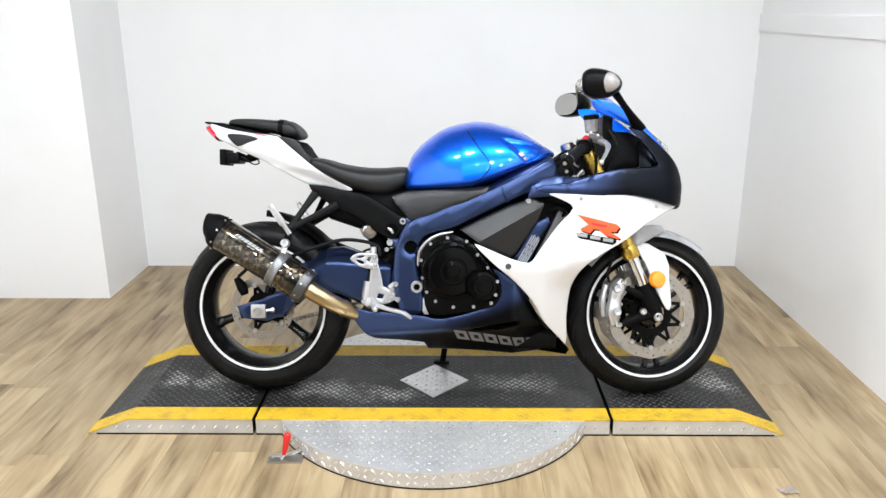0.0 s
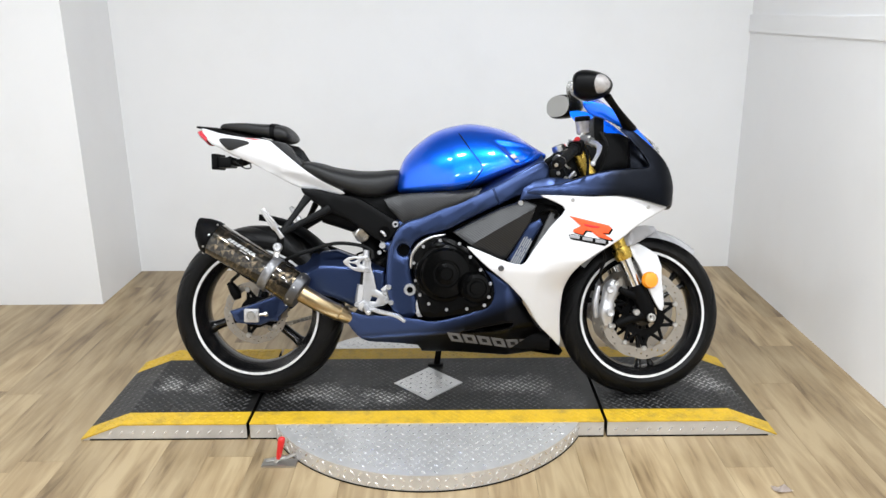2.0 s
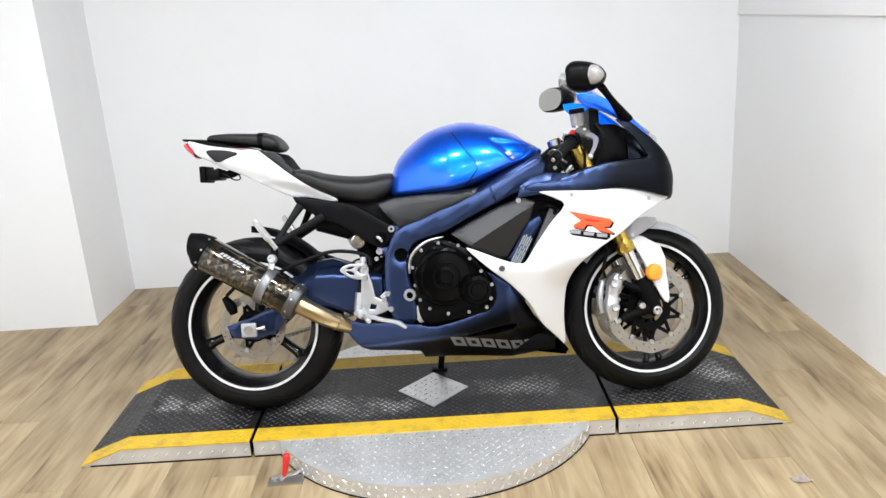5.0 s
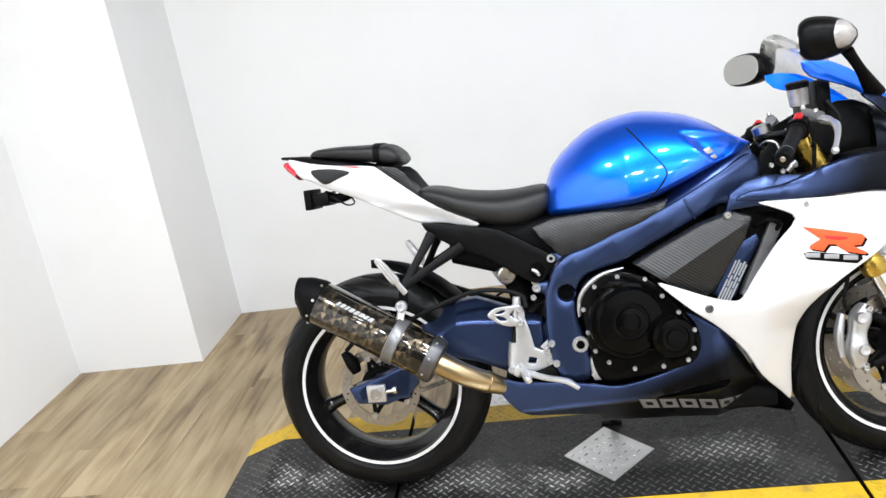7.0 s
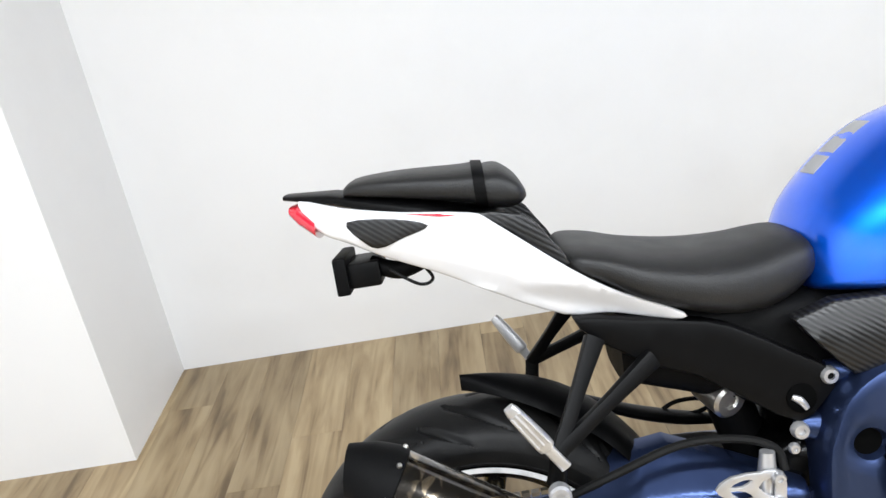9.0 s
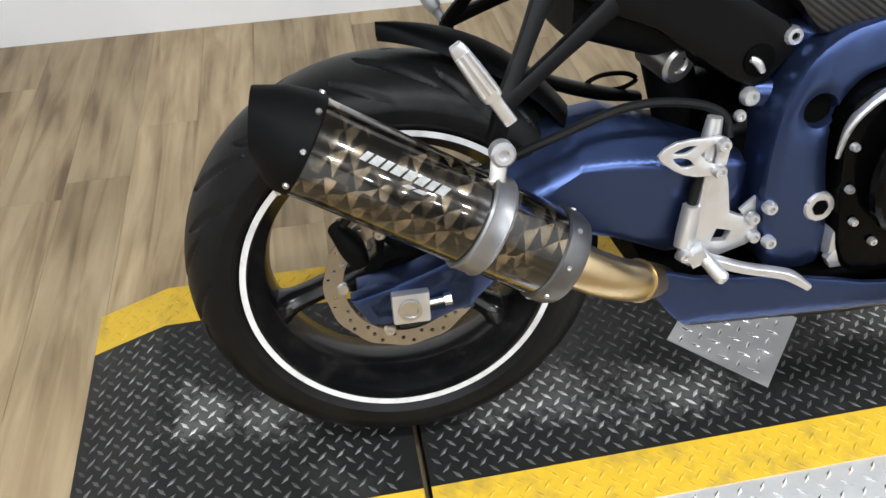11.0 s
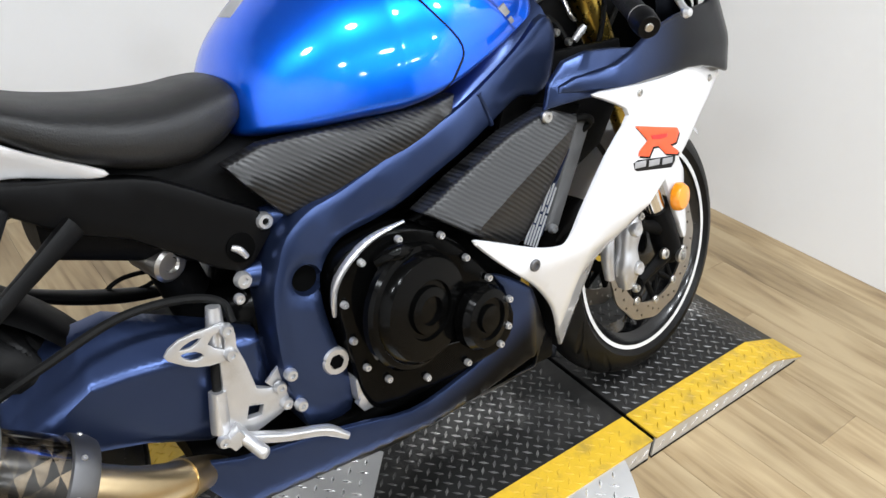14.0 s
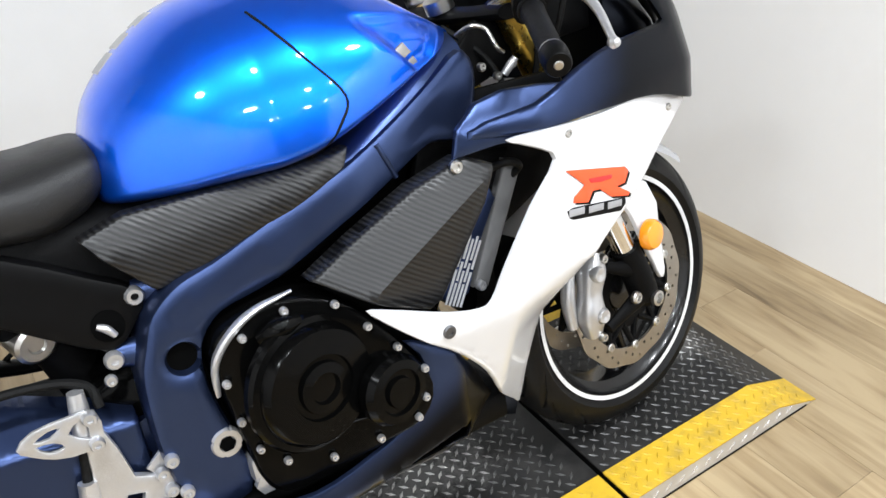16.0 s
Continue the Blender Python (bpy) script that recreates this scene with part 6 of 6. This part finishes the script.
part("master_cylinder", sweep(bmesh.new(), [(-0.283, YB + 0.012, 0.530), (-0.286, YB + 0.012, 0.50), (-0.292, YB + 0.012, 0.455)], [0.010, 0.0125, 0.0125], 14, 3), M_CAST, rest)
part("push_rod", sweep(bmesh.new(), [(-0.292, YB + 0.012, 0.456), (-0.300, YB + 0.010, 0.425), (-0.305, YB + 0.006, 0.405)], [0.010, 0.007, 0.006], 12, 2), M_GRIP, rest)
part("clevis", sweep(bmesh.new(), [(-0.304, YB + 0.004, 0.412), (-0.309, YB + 0.002, 0.375), (-0.312, YB, 0.352)], [0.011, 0.012, 0.012], 10, 2, square=3), M_CAST, rest)
part("brake_pedal", sweep(bmesh.new(), [(-0.312, YB - 0.008, 0.345), (-0.280, YB - 0.016, 0.336), (-0.235, YB - 0.026, 0.322), (-0.185, YB - 0.036, 0.312), (-0.168, YB - 0.042, 0.306), (-0.148, YB - 0.050, 0.292)], [0.010, 0.0095, 0.009, 0.009, 0.009, 0.006], 12, 5, flat=0.8, square=3), M_CAST, rest, "cast brake pedal")
part("rider_peg", sweep(bmesh.new(), [(-0.292, YB - 0.010, 0.346), (-0.283, YB - 0.024, 0.334), (-0.273, YB - 0.042, 0.322), (-0.270, YB - 0.047, 0.319)], [0.009, 0.0095, 0.010, 0.006], 14, 4), M_CAST, rest, "ribbed folding footpeg")
part("peg_hinge", sweep(bmesh.new(), [(-0.305, YB - 0.006, 0.335), (-0.285, YB - 0.012, 0.348)], [0.014, 0.014], 10, 1, square=3), M_CAST, rest)
bolts(rest, [(-0.219, YB - 0.002, 0.384), (-0.214, YB - 0.002, 0.356), (-0.278, YB - 0.008, 0.500), (-0.279, YB - 0.008, 0.464), (-0.305, YB - 0.004, 0.338), (-0.315, YB - 0.012, 0.345)], 0.0095, 0.008, M_CAST)
part("guard_plate", panel(bmesh.new(), [(-0.235, 0.395), (-0.208, 0.418), (-0.200, 0.385), (-0.222, 0.378)], lambda x, z: YB + 0.004, 0.004, 0.015, 0, 0.0015), M_CAST, rest)

# exhaust
m0, m1 = Vector((-0.848, -0.197, 0.610)), Vector((-0.502, -0.217, 0.396))
ax = (m1 - m0).normalized()
L = (m1 - m0).length
MR = 0.058
muf = part("muffler", lathe(bmesh.new(), [(MR - 0.003, 0.060), (MR, 0.064), (MR, L - 0.02), (MR - 0.005, L - 0.006)], m0, ax, 72, uv=True), M_MUFFLER, bike, "lacquered carbon muffler sleeve")
bm = lathe(bmesh.new(), [(0.018, 0.065), (0.020, 0.030), (0.026, 0.012), (0.036, 0.006), (0.044, 0.020), (0.052, 0.032), (0.057, 0.046), (MR + 0.0015, 0.056), (MR + 0.002, 0.068), (MR, 0.070)], m0, ax, 56)
for v in bm.verts:
    h = (v.co - m0).dot(ax)
    if h < 0.05:
        v.co -= ax * 0.028 * max(-0.6, min(1.0, (v.co - m0 - ax * h).z / 0.05)) * (0.05 - h) / 0.05
part("end_cap", bm, M_MATTE, muf, "black slash-cut end cap")
part("inlet_ring", lathe(bmesh.new(), [(0.046, L + 0.010), (MR - 0.001, L + 0.006), (MR + 0.003, L - 0.004), (MR + 0.003, L - 0.024), (MR - 0.002, L - 0.028)], m0, ax, 56), M_DARKSTEEL, muf, "dark steel inlet ring")
strap = part("strap", lathe(bmesh.new(), [(MR, L * 0.68), (MR + 0.004, L * 0.68), (MR + 0.0055, L * 0.68 + 0.003), (MR + 0.004, L * 0.68 + 0.006), (MR + 0.004, L * 0.68 + 0.024), (MR + 0.0055, L * 0.68 + 0.027), (MR + 0.004, L * 0.68 + 0.030), (MR, L * 0.68 + 0.030)], m0, ax, 56, closed=True), M_STRAP, muf, "grey ribbed muffler strap")
sc = m0 + ax * (L * 0.68 + 0.015)
part("strap_tab", sweep(bmesh.new(), [sc + Vector((0.02, -0.01, 0.055)), (-0.573, -0.210, 0.546)], [0.010, 0.011], 10, 1, flat=0.4, up=(0, 1, 0)), M_STEEL, muf)
u = ax.cross(Vector((0, 1, 0))).normalized()
rivet = []
for h in (0.062, L - 0.014):
    for k in range(8):
        a = 2 * math.pi * (k + 0.3) / 8
        d = (u * math.cos(a) + u.cross(ax) * math.sin(a))
        rivet.append((m0 + ax * h + d * (MR + 0.002), d))
for p, d in rivet:
    part("rivet", disc_bolt(bmesh.new(), p, 0.0038, 0.003, d, 8), M_STEEL, muf)
bm = bmesh.new()
side = (Vector((0, -1, 0)) - ax * Vector((0, -1, 0)).dot(ax)).normalized()
upw = ax.cross(side)
upw = upw if upw.z > 0 else -upw
for r0, (h0, h1) in ((0.62, (0.118, 0.126)), (0.62, (0.129, 0.140)), (0.62, (0.143, 0.151)), (0.62, (0.154, 0.166)), (0.62, (0.169, 0.180)), (0.62, (0.183, 0.194)), (0.62, (0.197, 0.206)), (0.62, (0.209, 0.220)), (0.42, (0.172, 0.182)), (0.42, (0.185, 0.198))):
    dh = 0.20 if r0 > 0.5 else 0.07
    g = []
    for k in range(5):
        a = r0 - dh / 2 + dh * k / 4
        d = side * math.cos(a) + upw * math.sin(a)
        g.append([bm.verts.new(m0 + ax * h + d * (MR + 0.0006)) for h in (h0 + 0.006 * k / 4, h1 + 0.006 * k / 4)])
    for p, q in zip(g, g[1:]):
        bm.faces.new((p[0], p[1], q[1], q[0]))
part("maker_plate", bm, M_PLATE, muf, "silver unreadable muffler lettering bars", kind="stuff")
part("tail_pipe", sweep(bmesh.new(), [m1 - ax * 0.02, m1 + ax * 0.03, m1 + ax * 0.07 + Vector((0, 0.006, 0)), m1 + ax * 0.11 + Vector((0, 0.022, 0)), m1 + ax * 0.145 + Vector((0, 0.044, 0))], [0.031, 0.030, 0.029, 0.028, 0.0275], 28, 5), M_TITAN, bike, "heat-tinted gold tail pipe")
pj = m1 + ax * 0.140 + Vector((0, 0.041, 0))
part("pipe_joint", sweep(bmesh.new(), [pj, pj + ax * 0.012 + Vector((0, 0.008, 0)), (-0.330, -0.140, 0.288), (-0.295, -0.118, 0.258), (-0.272, -0.105, 0.240)], [0.030, 0.0275, 0.021, 0.013, 0.008], 24, 5), M_TITAN, bike, "darker gold pipe joint")

part("far_footrest", sweep(bmesh.new(), smooth_line([(-0.360, 0.135, 0.486), (-0.335, 0.135, 0.500), (-0.295, 0.135, 0.500), (-0.275, 0.135, 0.488), (-0.300, 0.135, 0.476), (-0.340, 0.135, 0.476)], 5, True) + [Vector((-0.360, 0.135, 0.486)), Vector((-0.352, 0.135, 0.492))], 0.004, 8, 1), M_MATTE, bike, "black far heel guard loop")
part("chain_guard", sweep(bmesh.new(), [(-0.50, 0.10, 0.545), (-0.42, 0.115, 0.505), (-0.34, 0.13, 0.475), (-0.27, 0.135, 0.460)], [0.016, 0.022, 0.022, 0.016], 12, 5, flat=0.5), M_BLACK, bike, "black chain guard")
# near-black disc paints in a shaded opening; the cover itself is uncut
part("hole_shade_disc", lathe(bmesh.new(), [(0.021, 0.0), (0.021, 0.002), (0.019, 0.003), (0.0005, 0.0032)], (-0.222, -0.1265, 0.590), (0, -1, 0), 28), M_HOLE_SHADE, bike, "near-black disc painted as a shaded opening in the cover")
part("linkage", sweep(bmesh.new(), [(-0.236, -0.129, 0.594), (-0.226, -0.131, 0.588), (-0.218, -0.131, 0.576)], [0.004, 0.0055, 0.004], 10, 4), M_CAST, bike, "small bare linkage end")
bolts(bike, [(-0.240, -0.130, 0.520)], 0.008, 0.006, M_CAST, "screw")

# side stand
part("side_stand", sweep(bmesh.new(), [(-0.03, 0.10, 0.24), (-0.045, 0.17, 0.13), (-0.055, 0.215, 0.055)], [0.014, 0.012, 0.012], 12), M_MATTE, bike, "black side stand leg")
part("stand_foot", box(bmesh.new(), -0.09, -0.03, 0.20, 0.24, 0.046, 0.056, 0.003), M_MATTE, bike)
part("stand_tag", box(bmesh.new(), -0.335, -0.300, 0.05, 0.056, 0.24, 0.285, 0.001), M_YELLOW, bike, "small yellow tag")
